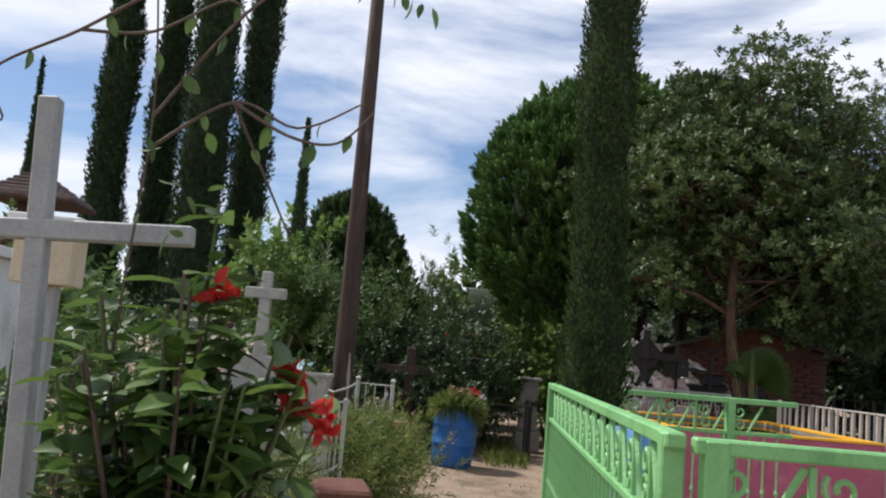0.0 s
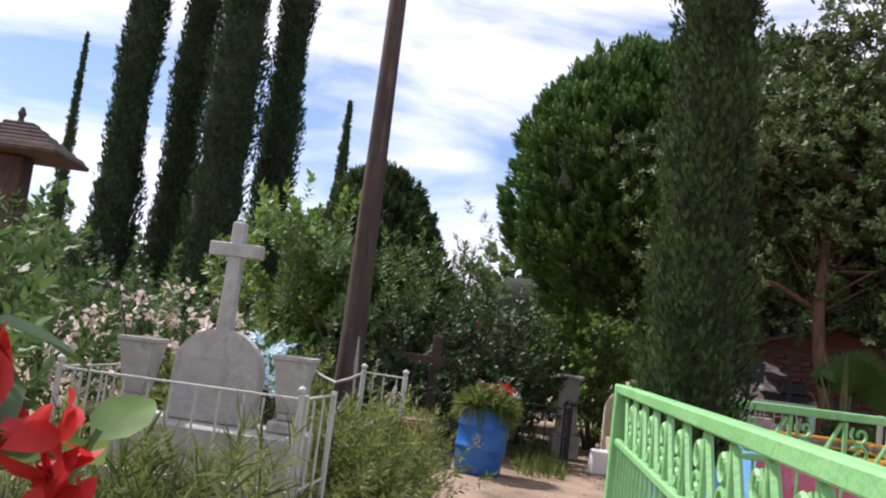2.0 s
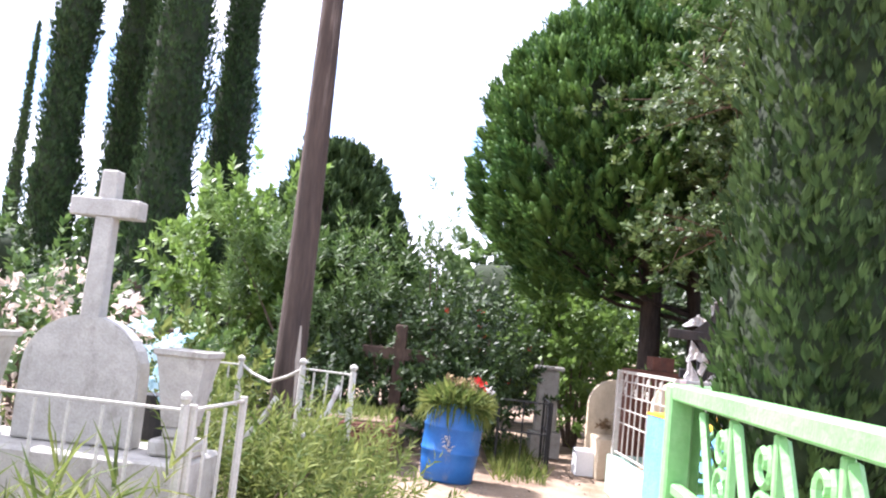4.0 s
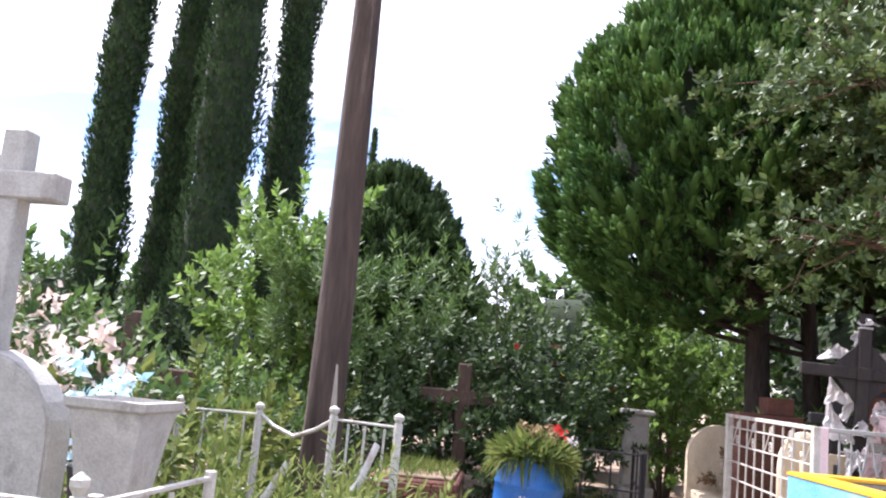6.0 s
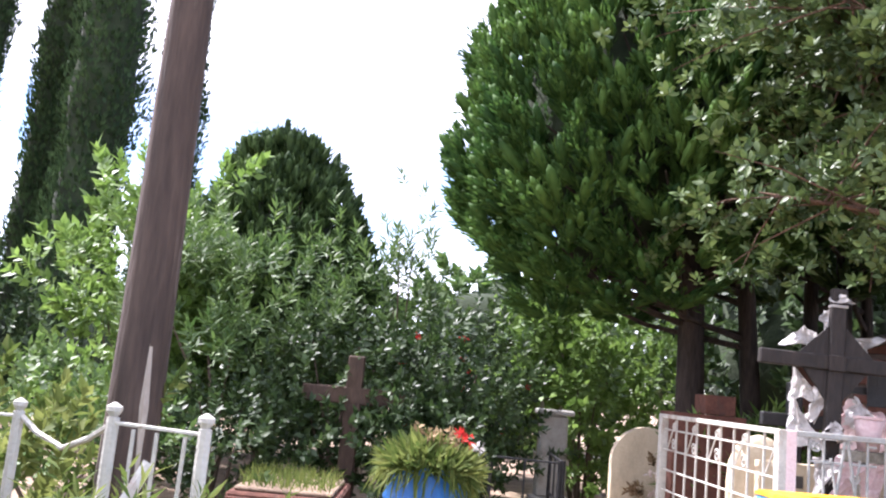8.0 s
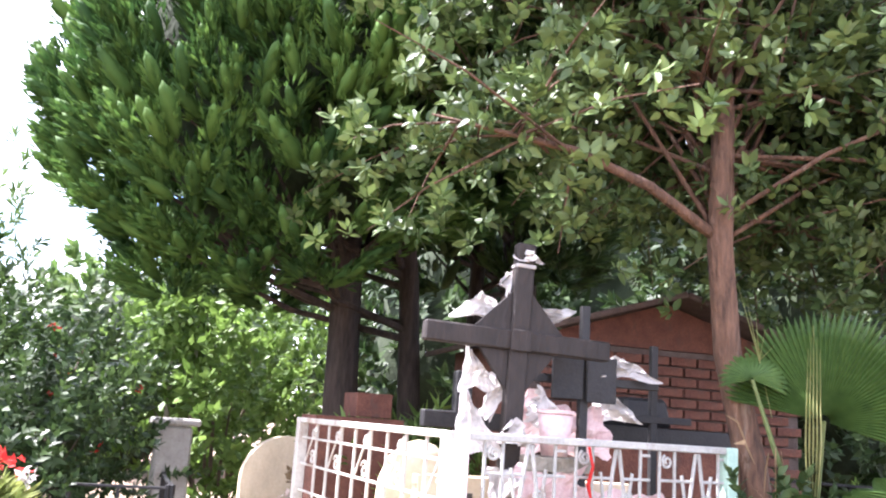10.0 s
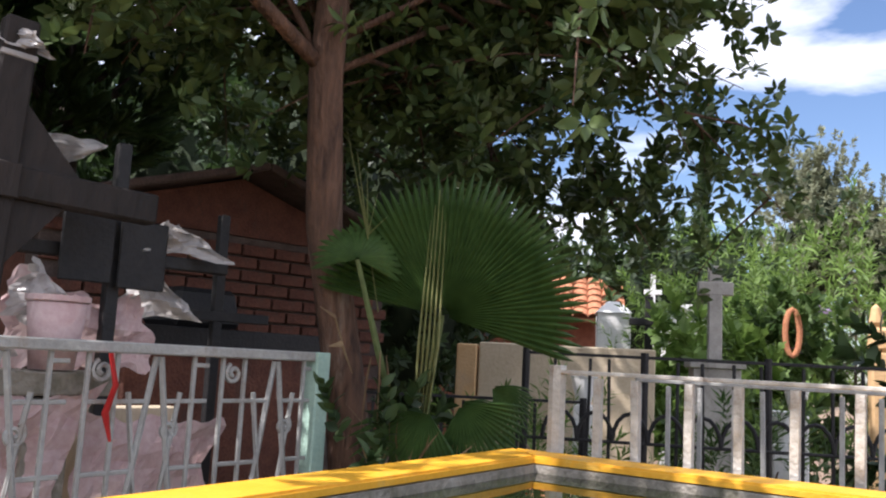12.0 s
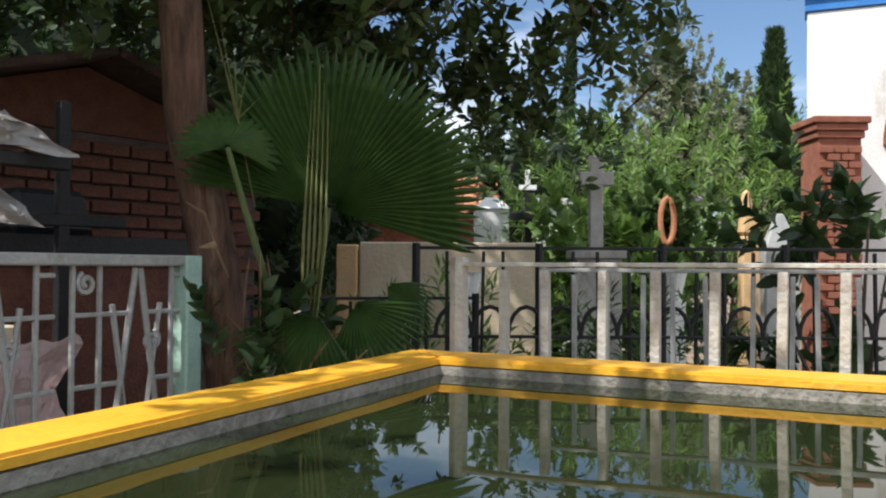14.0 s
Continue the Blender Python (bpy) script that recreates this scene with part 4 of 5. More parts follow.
# ---- shrubs along the far side ----
shrub(-3.2, 16.2, 3.5, 1.2, 8000, 0.15, OVAL, M_LEAFL, "tall bright green bush with drooping leaves", spread=0.6, clump=170)
shrub(-1.9, 15.2, 2.9, 1.15, 6500, 0.14, LONG, M_LEAFM, "oleander bush with slender grey-green leaves", spread=0.4, upright=1.0, clump=130)
shrub(-0.5, 15.9, 2.9, 1.0, 5500, 0.14, LONG, M_LEAFM, "oleander bush with slender grey-green leaves", spread=0.4, upright=1.0, clump=130)
shrub(0.62, 15.0, 2.15, 0.9, 5200, 0.09, OVAL, M_LEAFD, "dark hibiscus bush with red blossoms", flowers=M_RED, blooms=16, bloom_size=0.045)
shrub(-0.6, 14.9, 1.9, 0.9, 4000, 0.09, OVAL, M_LEAFD, "dark leafy bush behind the wooden cross")
shrub(2.7, 18.6, 2.9, 1.2, 4500, 0.15, OVAL, M_LEAFL, "light green young tree behind the tombs", name="young_tree")
shrub(-2.5, 8.6, 1.45, 0.85, 3600, 0.08, OVAL, M_LEAFM, "bougainvillea bush with cream blossoms", flowers=M_CREAM, blooms=150, bloom_size=0.075, base=0.2, clump=14)
shrub(-0.8, 7.6, 0.72, 0.62, 10000, 0.075, LONG, M_GRASS, "leafy green weeds beside the path", name="weed_clump", low=0.0, base=0.1)
shrub(-0.5, 8.4, 0.75, 0.5, 7000, 0.075, LONG, M_GRASS, "leafy green weeds beside the path", name="weed_clump", low=0.0, base=0.05)


for x, y in ((1.75, 16.6), (2.0, 16.8)):
    t = thing("sapling", "slim sapling with a pale trunk and light leaves", "tree", x, y, group="saplings")
    part("trunk", tube([(0, 0, 0), (0.02, 0, 1.2), (0.0, 0.03, 2.4)], [0.035, 0.028, 0.012], 8), M_BARKL, t)
    p = rng.normal(0, (0.38, 0.38, 0.42), (900, 3)) + (0, 0, 1.95)
    cloud("crown", p, rng.normal(0, 1, p.shape), 0.12, OVAL, M_LEAFL, t)
shrub(2.35, 16.7, 2.5, 1.05, 4800, 0.12, OVAL, M_LEAFL, "light green bush behind the tombs", clump=80)


def leafy_tree(x, y, h, r, n, size, material, label, group="background trees", low=0.05, name="leafy_tree", shape=OVAL, core=0.7):
    t = shrub(x, y, h, r, n, size, shape, material, label, name=name, spread=0.8, group=group, low=low, stems=4)
    # dark lump added behind the leaves as painted inner shade
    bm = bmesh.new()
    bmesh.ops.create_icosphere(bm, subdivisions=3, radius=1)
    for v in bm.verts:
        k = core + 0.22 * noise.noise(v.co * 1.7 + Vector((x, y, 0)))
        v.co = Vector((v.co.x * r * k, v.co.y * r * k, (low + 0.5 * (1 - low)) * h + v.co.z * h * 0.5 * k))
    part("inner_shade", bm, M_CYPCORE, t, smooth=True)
    return t


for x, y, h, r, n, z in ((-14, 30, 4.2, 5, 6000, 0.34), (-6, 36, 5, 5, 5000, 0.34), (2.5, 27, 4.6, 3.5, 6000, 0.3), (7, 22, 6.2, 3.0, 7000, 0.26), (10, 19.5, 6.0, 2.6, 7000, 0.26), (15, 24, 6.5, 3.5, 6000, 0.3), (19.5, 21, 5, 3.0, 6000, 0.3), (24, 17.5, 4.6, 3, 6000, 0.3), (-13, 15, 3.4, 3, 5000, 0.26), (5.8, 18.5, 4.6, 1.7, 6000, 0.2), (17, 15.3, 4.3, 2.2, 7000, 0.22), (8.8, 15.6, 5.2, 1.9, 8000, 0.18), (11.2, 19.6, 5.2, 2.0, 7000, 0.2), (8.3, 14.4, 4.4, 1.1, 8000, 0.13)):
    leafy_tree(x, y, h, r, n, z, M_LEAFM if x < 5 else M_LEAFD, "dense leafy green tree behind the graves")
leafy_tree(46.5, 20.5, 13.2, 2.7, 14000, 0.26, M_GREYL, "tall pale eucalyptus tree far away", name="eucalyptus_tree", low=0.3, core=0.45)
leafy_tree(47.2, 17.6, 11.0, 2.2, 9000, 0.26, M_GREYL, "pale eucalyptus tree far away", name="eucalyptus_tree", low=0.3, core=0.45)
cypress(39.1, 14.4, 11.2, 1.5, 6000, 0.5, "broad dark conifer behind the chapel", trunk=1.0, taper=0.8)
cypress(47.8, 27.6, 18.4, 0.75, 3500, 0.35, "slim pointed cypress far away", group="far cypresses", trunk=1.5, taper=1.0, lean=(0.6, -0.9))
shrub(10.6, 11.7, 2.7, 0.9, 4500, 0.12, LONG, M_LEAFL, "bright green bush behind the graves", upright=0.8)
shrub(12.2, 10.9, 3.3, 1.2, 5000, 0.14, LONG, M_LEAFL, "bright green feathery bush beside the chapel", upright=0.8)
shrub(9.9, 10.9, 2.1, 0.55, 2200, 0.13, TOOTHED, M_LEAFM, "leafy bush with lilac blossoms", flowers=M_PURPLE, blooms=14, bloom_size=0.07)
shrub(9.2, 11.4, 1.7, 0.6, 2000, 0.16, TOOTHED, M_LEAFL, "light green papaya-like plant among tombs", upright=0.8)
shrub(6.75, 9.06, 1.95, 0.42, 900, 0.12, LEAF, M_LEAFD, "dark plant with pointed leaves before the chapel", upright=-0.2, stems=9, clump=6)
shrub(7.0, 10.3, 1.0, 0.6, 2200, 0.1, LONG, M_LEAFM, "green weeds between the fences", name="weed_clump", low=0.0)
shrub(6.2, 11.3, 1.0, 0.7, 2400, 0.1, LONG, M_LEAFL, "green weeds between the fences", name="weed_clump", low=0.0)
shrub(3.2, 13.3, 1.3, 0.5, 1500, 0.2, LONG, M_LEAFL, "bright green broad-bladed plant behind the crosses", upright=1.2)
shrub(-0.02, 15.6, 3.75, 0.3, 700, 0.14, LONG, M_LEAFM, "tall slender feathery shoot above the oleanders", name="tall_shoot", upright=0.8, stems=3)
shrub(0.25, 16.0, 3.1, 0.25, 500, 0.14, LONG, M_LEAFM, "slender feathery shoot above the oleanders", name="tall_shoot", upright=0.8, stems=3)
shrub(-1.75, 8.0, 0.75, 0.6, 2200, 0.09, OVAL, M_GRASS, "low climbing weeds over the graves", name="weed_clump", low=0.0, base=0.3)
shrub(-1.8, 9.9, 0.95, 0.7, 2600, 0.09, OVAL, M_GRASS, "low climbing weeds over the broken fence", name="weed_clump", low=0.0, base=0.2)
shrub(-3.4, 6.4, 1.7, 0.9, 2600, 0.11, OVAL, M_LEAFM, "leafy bush among the graves", base=0.2)
shrub(-4.4, 8.8, 1.9, 1.1, 3000, 0.11, OVAL, M_LEAFM, "leafy bush among the graves", base=0.2)
shrub(-1.85, 4.5, 1.35, 0.4, 1100, 0.09, OVAL, M_LEAFM, "leafy bush behind the grey cross", base=0.2)
shrub(-1.0, 5.6, 0.5, 0.35, 900, 0.2, BLADE, M_GRASS, "yellow-green spiky grass clump before the fence", name="grass_clump", low=0.0, base=0.3, upright=1.5)
shrub(-1.4, 5.5, 0.45, 0.4, 900, 0.2, BLADE, M_GRASS, "yellow-green spiky grass clump before the fence", name="grass_clump", low=0.0, base=0.3, upright=1.5)


shrub(-2.7, 13.2, 1.2, 0.9, 3600, 0.09, OVAL, M_LEAFM, "tangled weeds under the tall bushes", name="weed_clump", low=0.0)
shrub(-1.5, 13.9, 1.2, 0.8, 3400, 0.09, OVAL, M_LEAFD, "tangled dark undergrowth beneath the oleanders", low=0.0)
shrub(0.35, 14.3, 1.25, 0.75, 3400, 0.09, OVAL, M_LEAFD, "tangled dark undergrowth behind the barrel", low=0.0)
shrub(-3.9, 11.6, 1.2, 0.8, 2600, 0.09, OVAL, M_LEAFM, "tangled weeds among the graves", name="weed_clump", low=0.0, base=0.1)
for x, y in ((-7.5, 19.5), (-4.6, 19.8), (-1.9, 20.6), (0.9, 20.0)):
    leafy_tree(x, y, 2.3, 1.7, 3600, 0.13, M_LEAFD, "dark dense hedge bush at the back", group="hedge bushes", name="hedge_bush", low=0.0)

# ---- poinsettia and bare vine at the start ----
def poinsettia():
    t = thing("poinsettia_bush", "poinsettia bush with red bracts beside the path", "shrub", -0.72, 2.55, 0.12)
    tips = []
    for i in range(64):
        a, k = random.uniform(0, 6.283), random.uniform(0.1, 0.5)
        e = Vector((k * math.cos(a), 0.7 * k * math.sin(a), random.uniform(0.85, 1.8) - 0.7 * k))
        if i < 3:
            e = Vector(((-0.02, 0.0, 1.6), (0.02, 0.05, 1.85), (0.3, 0.0, 1.28))[i])
        m = Vector((e.x * 0.45, e.y * 0.45, e.z * 0.55))
        part("stem", tube([(e.x * 0.15, e.y * 0.15, -0.1), m, e], [0.014, 0.01, 0.005], 6), M_STEM if i % 2 else M_TWIG, t)
        tips.append((m, e))
    pts, way = [], []
    for m, e in tips:
        for j in range(28):
            f = random.uniform(0.0, 1.0)
            a = random.uniform(0, 6.283)
            pts.append(tuple(Vector((e.x * 0.3, e.y * 0.3, e.z * 0.3)).lerp(m, f * 2) if f < 0.3 else m.lerp(e, f * 1.43 - 0.43)))
            way.append((math.cos(a), math.sin(a), random.uniform(-0.35, 0.5)))
    cloud("leaves", np.array(pts), np.array(way), 0.14, LEAF, M_LEAFP, t, spread=0.2, face=np.tile((0, 0, 1.5), (len(pts), 1)))
    for x, y, z, n in ((0.06, 0.0, 1.58, 10), (0.1, 0.0, 1.57, 6), (0.29, 0.01, 1.36, 10), (0.33, 0.0, 1.35, 8), (0.37, 0.02, 1.26, 12), (0.41, 0.02, 1.2, 14), (0.3, 0.0, 1.27, 7), (0.42, 0.0, 1.25, 8)):
        p = np.tile((x, y, z), (n, 1)) + rng.normal(0, 0.012, (n, 3))
        cloud("red_bract", p, rng.normal(0, 1, (n, 3)) + (0, -0.3, 0), 0.062, LEAF, M_RED, t, "red bracts")


poinsettia()


def vine():
    """Bare curling branches with a few hanging leaves, over the path's edge."""
    t = thing("climbing_vine", "sparse climbing vine with curling bare stems and few leaves", "vine", -0.95, 2.5, 0.1)
    runs = [[(0, 0, 0), (0.02, 0, 1.4), (0.05, 0, 2.1), (0.02, -0.05, 2.6)], [(0.05, 0, 2.0), (0.3, -0.05, 2.15), (0.5, -0.08, 2.08), (0.68, -0.1, 2.16)], [(0.3, -0.05, 2.15), (0.48, -0.1, 2.05), (0.62, -0.1, 2.04), (0.72, -0.1, 2.14)],
            [(0.02, 0, 2.5), (-0.2, 0, 2.35), (-0.45, 0, 2.2), (-0.4, 0, 2.05), (-0.6, 0, 2.12)], [(-0.45, 0, 2.2), (-0.6, 0, 2.4), (-0.75, 0, 2.7)], [(0.05, 0, 2.1), (0.35, 0, 2.5), (0.75, -0.1, 2.6), (0.9, -0.1, 2.5)], [(0.3, -0.05, 2.15), (0.4, 0, 1.95), (0.5, 0.05, 1.75)],
            [(-0.2, 0, 2.35), (0.0, 0.05, 2.38), (0.22, 0.05, 2.5), (0.3, 0.05, 2.42)]]
    pts, way = [], []
    for run in runs:
        p = [Vector(q) for q in run]
        fine = []
        for i in range(len(p) - 1):
            a, b, c, d = p[max(i - 1, 0)], p[i], p[i + 1], p[min(i + 2, len(p) - 1)]
            for k in range(6):
                f = k / 6
                fine.append(0.5 * (2 * b + (c - a) * f + (2 * a - 5 * b + 4 * c - d) * f * f + (3 * b - a - 3 * c + d) * f ** 3))
        fine.append(p[-1])
        part("stem", tube(fine, [0.006 - 0.0035 * i / len(fine) for i in range(len(fine))], 6), M_TWIG, t)
        for q in fine[4::5]:
            pts.append(tuple(q))
            way.append((random.uniform(-0.4, 0.4), 0, -1))
    for i in range(9):
        pts.append((0.62 + 0.03 * i, -0.1, 2.55 - 0.01 * i))
        way.append((random.uniform(-0.5, 0.3), 0, -1))
    for i in range(10):
        pts.append((random.uniform(0.05, 0.25), random.uniform(-0.05, 0.05), random.uniform(1.75, 2.3)))
        way.append((random.uniform(-0.8, 0.8), 0, random.uniform(-1, 0.2)))
    cloud("leaves", np.array(pts), np.array(way), 0.07, LEAF, M_LEAFM, t, spread=0.15)


vine()

# ---- tomb post, tombs and shed on the left ----
t = thing("tomb_post", "square plastered tomb post with a flat cap", "tomb", -1.72, 3.75, 0, 8)
part("shaft", box(0.1, 0.1, 1.716), M_GREYX, t)
part("head", box(0.24, 0.24, 0.26, (0, 0, 1.72)), M_TAN, t)
part("cap", box(0.3, 0.3, 0.03, (0, 0, 1.984)), M_WALLW, t)
t = thing("white_tomb", "tall whitewashed tomb with a flat top", "tomb", -2.85, 5.0, 0, 5)
part("body", box(0.6, 0.5, 1.9), M_WALLW, t)
part("lid", box(0.7, 0.6, 0.06, (0, 0, 1.904)), M_WALLW, t)


def small_house(name, x, y, rz, w, d, h, rise, m_wall, m_roof, label, eave=0.4):
    """A gabled roof of clay tile rows, on four walls."""
    t = thing(name, label, "house", x, y, 0, rz)
    for sx, sy, cx, cy in ((w, 0.15, w / 2, 0.075), (w, 0.15, w / 2, d - 0.075), (0.15, d - 0.308, 0.075, d / 2), (0.15, d - 0.308, w - 0.075, d / 2)):
        part("wall", box(sx, sy, h, (cx, cy, 0), 0.01), m_wall, t)
    run = d / 2 + eave
    z0, z1 = h - rise * eave / (d / 2), h + rise
    slope = math.hypot(run, z1 - z0)
    pitch = math.degrees(math.atan2(z1 - z0, run))
    rows_n, wide = 6, 0.24
    bm = bmesh.new()
    ring = []
    for k, lift in ((0.0, 0.03), (slope / rows_n * 1.12, 0.0)):
        ring.append([bm.verts.new((0.125 * math.cos(math.pi * q / 5), k, lift + 0.075 * math.sin(math.pi * q / 5))) for q in range(6)])
        ring.append([bm.verts.new((0.11 * math.cos(math.pi * q / 5), k, lift + 0.06 * math.sin(math.pi * q / 5))) for q in range(6)])
    for q in range(5):
        bm.faces.new((ring[0][q], ring[0][q + 1], ring[2][q + 1], ring[2][q]))
        bm.faces.new((ring[0][q], ring[0][q + 1], ring[1][q + 1], ring[1][q]))
    tile = None
    for side in (0, 1):
        slab = part("roof", box(w + 2 * eave, slope, 0.06, (0, slope / 2, -0.065), 0.004), m_roof, t)
        slab.matrix_basis = pose(w / 2, -eave if side == 0 else d + eave, z0, pitch, 0, 0 if side == 0 else 180) if side == 0 else pose(w / 2, d + eave, z0, 0, 0, 180) @ pose(0, 0, 0, pitch, 0, 0)
        for i in range(int((w + 2 * eave) / wide)):
            for j in range(rows_n):
                m = pose(-w / 2 - eave + (i + 0.5) * wide, slope * j / rows_n - 0.02, 0.002 + random.uniform(0, 0.008), 0, 0, random.uniform(-1.5, 1.5))
                if tile is None:
                    tile = part("roof_tile", bm, m_roof, slab)
                    tile.matrix_basis = m
                else:
                    again(tile, m, slab)
    return t


t = thing("roofed_shrine", "small dark shrine with hipped clay tile roof on a post", "shrine", -5.75, 12.0, 0, 6)
part("post", box(0.34, 0.34, 3.17, (-0.1, 0, 0), 0.02), M_WOODX, t)
part("brace", tube([(-0.2, 0, 2.75), (-0.62, 0, 2.5)], 0.05, 6), M_WOODX, t)
part("eave", box(1.2, 1.2, 0.06, (0, 0, 3.174), 0.01), M_WOODX, t)
for k in range(6):
    part("tile_course", box(1.16 - 0.15 * k, 1.1 - 0.175 * k, 0.068, (-0.02 * k, 0, 3.236 + 0.06 * k), 0.012, taper=0.93), M_ROOFD, t)
part("finial", lathe([(0.05, 3.6), (0.03, 3.66), (0.055, 3.72), (0.02, 3.8)], 10, (-0.12, 0, 0)), M_ROOFD, t)
small_house("tiled_hut", 13.0, 17.6, -60, 2.7, 2.2, 2.35, 0.55, M_BRICK, M_TILE, "low brick hut with an orange clay tile roof")

# low brick bed and slab
t = bed = thing("brick_bed", "low brick grave bed overgrown with grass", "grave", -0.68, 13.0)
part("body", box(0.85, 1.1, 0.5, (0, 0, 0), 0.02), M_BRICKD, t)
part("turf", box(0.75, 1.0, 0.03, (0, 0, 0.504), 0.01), M_GROUND, t, "grassy soil")
p = np.stack([rng.uniform(-0.36, 0.36, 700), rng.uniform(-0.48, 0.48, 700), np.full(700, 0.53)], 1)
cloud("bed_grass", p, np.tile((0, 0, 1.0), (700, 1)), 0.13, BLADE, M_GRASS, t, "short green grass", spread=0.4)
t = thing("stone_slab", "low reddish brown stone block by the path", "slab", -0.5, 5.4, 0, 10)
part("block", box(0.34, 0.5, 0.72, bevel=0.02), M_BRICKD, t)

# black grave rail, grey stone, round-topped tomb beyond the barrel
picket_fence("black_rail", (0.95, 13.6), (1.55, 13.5), 0.85, 0.02, 0.3, "low black iron grave rail", M_BLACK, knob=False, rails=(0.0, 0.45), bar=0.018)
picket_fence("black_rail", (1.58, 13.5), (1.62, 14.6), 0.85, 0.02, 0.35, "low black iron grave rail", M_BLACK, knob=False, rails=(0.0, 0.45), bar=0.018)
t = thing("grey_gravestone", "small weathered grey gravestone on a plinth", "gravestone", 1.72, 15.2, 0, 5)
part("plinth", box(0.42, 0.3, 0.35), M_TERRAZZO, t)
part("stone", box(0.32, 0.16, 0.85, (0, 0, 0.354), 0.02, taper=0.9), M_TERRAZZO, t)
part("cap", box(0.4, 0.24, 0.06, (0, 0, 1.208), 0.015), M_TERRAZZO, t)


def round_tomb():
    t = thing("round_tomb", "tan tomb with a half-round headboard", "tomb", 2.47, 14.1)
    bm = bmesh.new()
    ring = [bm.verts.new((0.34 * math.cos(math.pi * a / 16), 0, 0.86 + 0.34 * math.sin(math.pi * a / 16))) for a in range(17)] + [bm.verts.new((-0.34, 0, 0)), bm.verts.new((0.34, 0, 0))]
    f = bm.faces.new(ring)
    ext = bmesh.ops.extrude_face_region(bm, geom=[f])["geom"]
    bmesh.ops.translate(bm, verts=[g for g in ext if isinstance(g, bmesh.types.BMVert)], vec=(0, 0.12, 0))
    part("headboard", bm, M_TAN, t)
    part("base", box(0.7, 0.6, 0.5, (0.05, -0.32, 0), 0.015), M_TAN, t)
    part("step", box(0.25, 0.3, 0.32, (-0.4, -0.3, 0), 0.015), M_WALLW, t)


round_tomb()
shrub(2.55, 13.78, 0.35, 0.16, 350, 0.06, OVAL, M_DRYL, "dry flowers laid on the tomb", name="dry_bouquet", low=0.0, base=0.5, flowers=M_CREAM, blooms=6, bloom_size=0.05, stems=3)
t = thing("stepped_tomb", "low stepped red brick tomb top", "tomb", 2.65, 13.1, 0)
part("lower_step", box(0.6, 0.4, 1.38), M_BRICKD, t)
part("upper_step", box(0.25, 0.3, 0.16, (0.1, 0, 1.384)), M_BRICKD, t)


def letters(x, y, z, rz):
    t = thing("painted_panel", "pale plastered tomb front with dark lettering", "tomb", x, y, 0, rz)
    part("panel", box(1.05, 0.08, z + 0.14), M_TAN, t)
    for i, wd in enumerate((0.05, 0.09, 0.05, 0.06, 0.06, 0.05, 0.04)):
        part("letter_bar", box(wd * 0.45, 0.006, 0.07, (-0.42 + i * 0.13, -0.046, z), 0), M_WRITE, t)


letters(2.85, 11.0, 1.02, -4)
t = thing("small_arch_stone", "small pale round-headed gravestone behind the fence", "gravestone", 2.42, 11.25)
bm = lathe([(0.2, 0), (0.2, 1.0), (0.19, 1.12), (0.15, 1.22), (0.08, 1.28), (0.01, 1.3)], 20)
bmesh.ops.scale(bm, vec=(1, 0.4, 1), verts=bm.verts)
part("stone", bm, M_TAN, t, smooth=True)


# ---- torn plastic, cloth and offerings round the dark crosses ----
def sheet(name, x, y, z, w, h, rz, tilt, material, label, wild=1.0):
    t = thing(name, label, "plastic sheet" if material is M_FILM else "cloth", x, y, z, rz, tilt)
    bm = bmesh.new()
    n = 12
    grid = []
    for i in range(n + 1):
        row = []
        for j in range(n + 1):
            u, v = i / n - 0.5, j / n - 0.5
            q = Vector((u * 3.1 + x * 7, v * 3.1 + z * 5, y))
            edge = 1 + 0.42 * noise.noise(q * 1.1 + Vector((5, 0, 0)))
            narrow = 1.25 * (0.55 + v * (1 if math.sin(x * 40) > 0 else -1)) + 0.1 if material is M_FILM else 1.0
            row.append(bm.verts.new((u * narrow * w * edge + 0.3 * h * v * math.sin(x * 40), wild * (0.06 * noise.noise(q * 0.9) + 0.014 * noise.noise(q * 3.0)), v * 0.85 * h * edge)))
        grid.append(row)
    for i in range(n):
        for j in range(n):
            bm.faces.new((grid[i][j], grid[i + 1][j], grid[i + 1][j + 1], grid[i][j + 1]))
    part("sheet", bm, material, t)


for a in ((2.49, 10.78, 1.9, 0.2, 0.13, -20, 15), (2.84, 10.78, 1.87, 0.17, 0.13, -8, 10), (2.47, 10.79, 1.63, 0.11, 0.2, -20, 5), (2.46, 10.76, 1.39, 0.15, 0.3, -15, -6), (2.6, 10.66, 1.36, 0.13, 0.12, 5, -10), (2.65, 10.68, 2.12, 0.13, 0.06, 0, 20), (2.6, 10.76, 2.0, 0.08, 0.13, 10, 0), (3.24, 10.84, 1.69, 0.24, 0.12, -25, 15), (3.24, 10.95, 1.53, 0.22, 0.2, -10, 5), (2.82, 10.82, 1.49, 0.2, 0.18, 15, 5), (2.56, 10.78, 1.52, 0.1, 0.24, 10, 4), (2.56, 10.68, 1.1, 0.12, 0.26, -12, 4)):
    sheet("torn_plastic", *a, M_FILM, "torn crumpled clear plastic hanging on the crosses", 1.4)
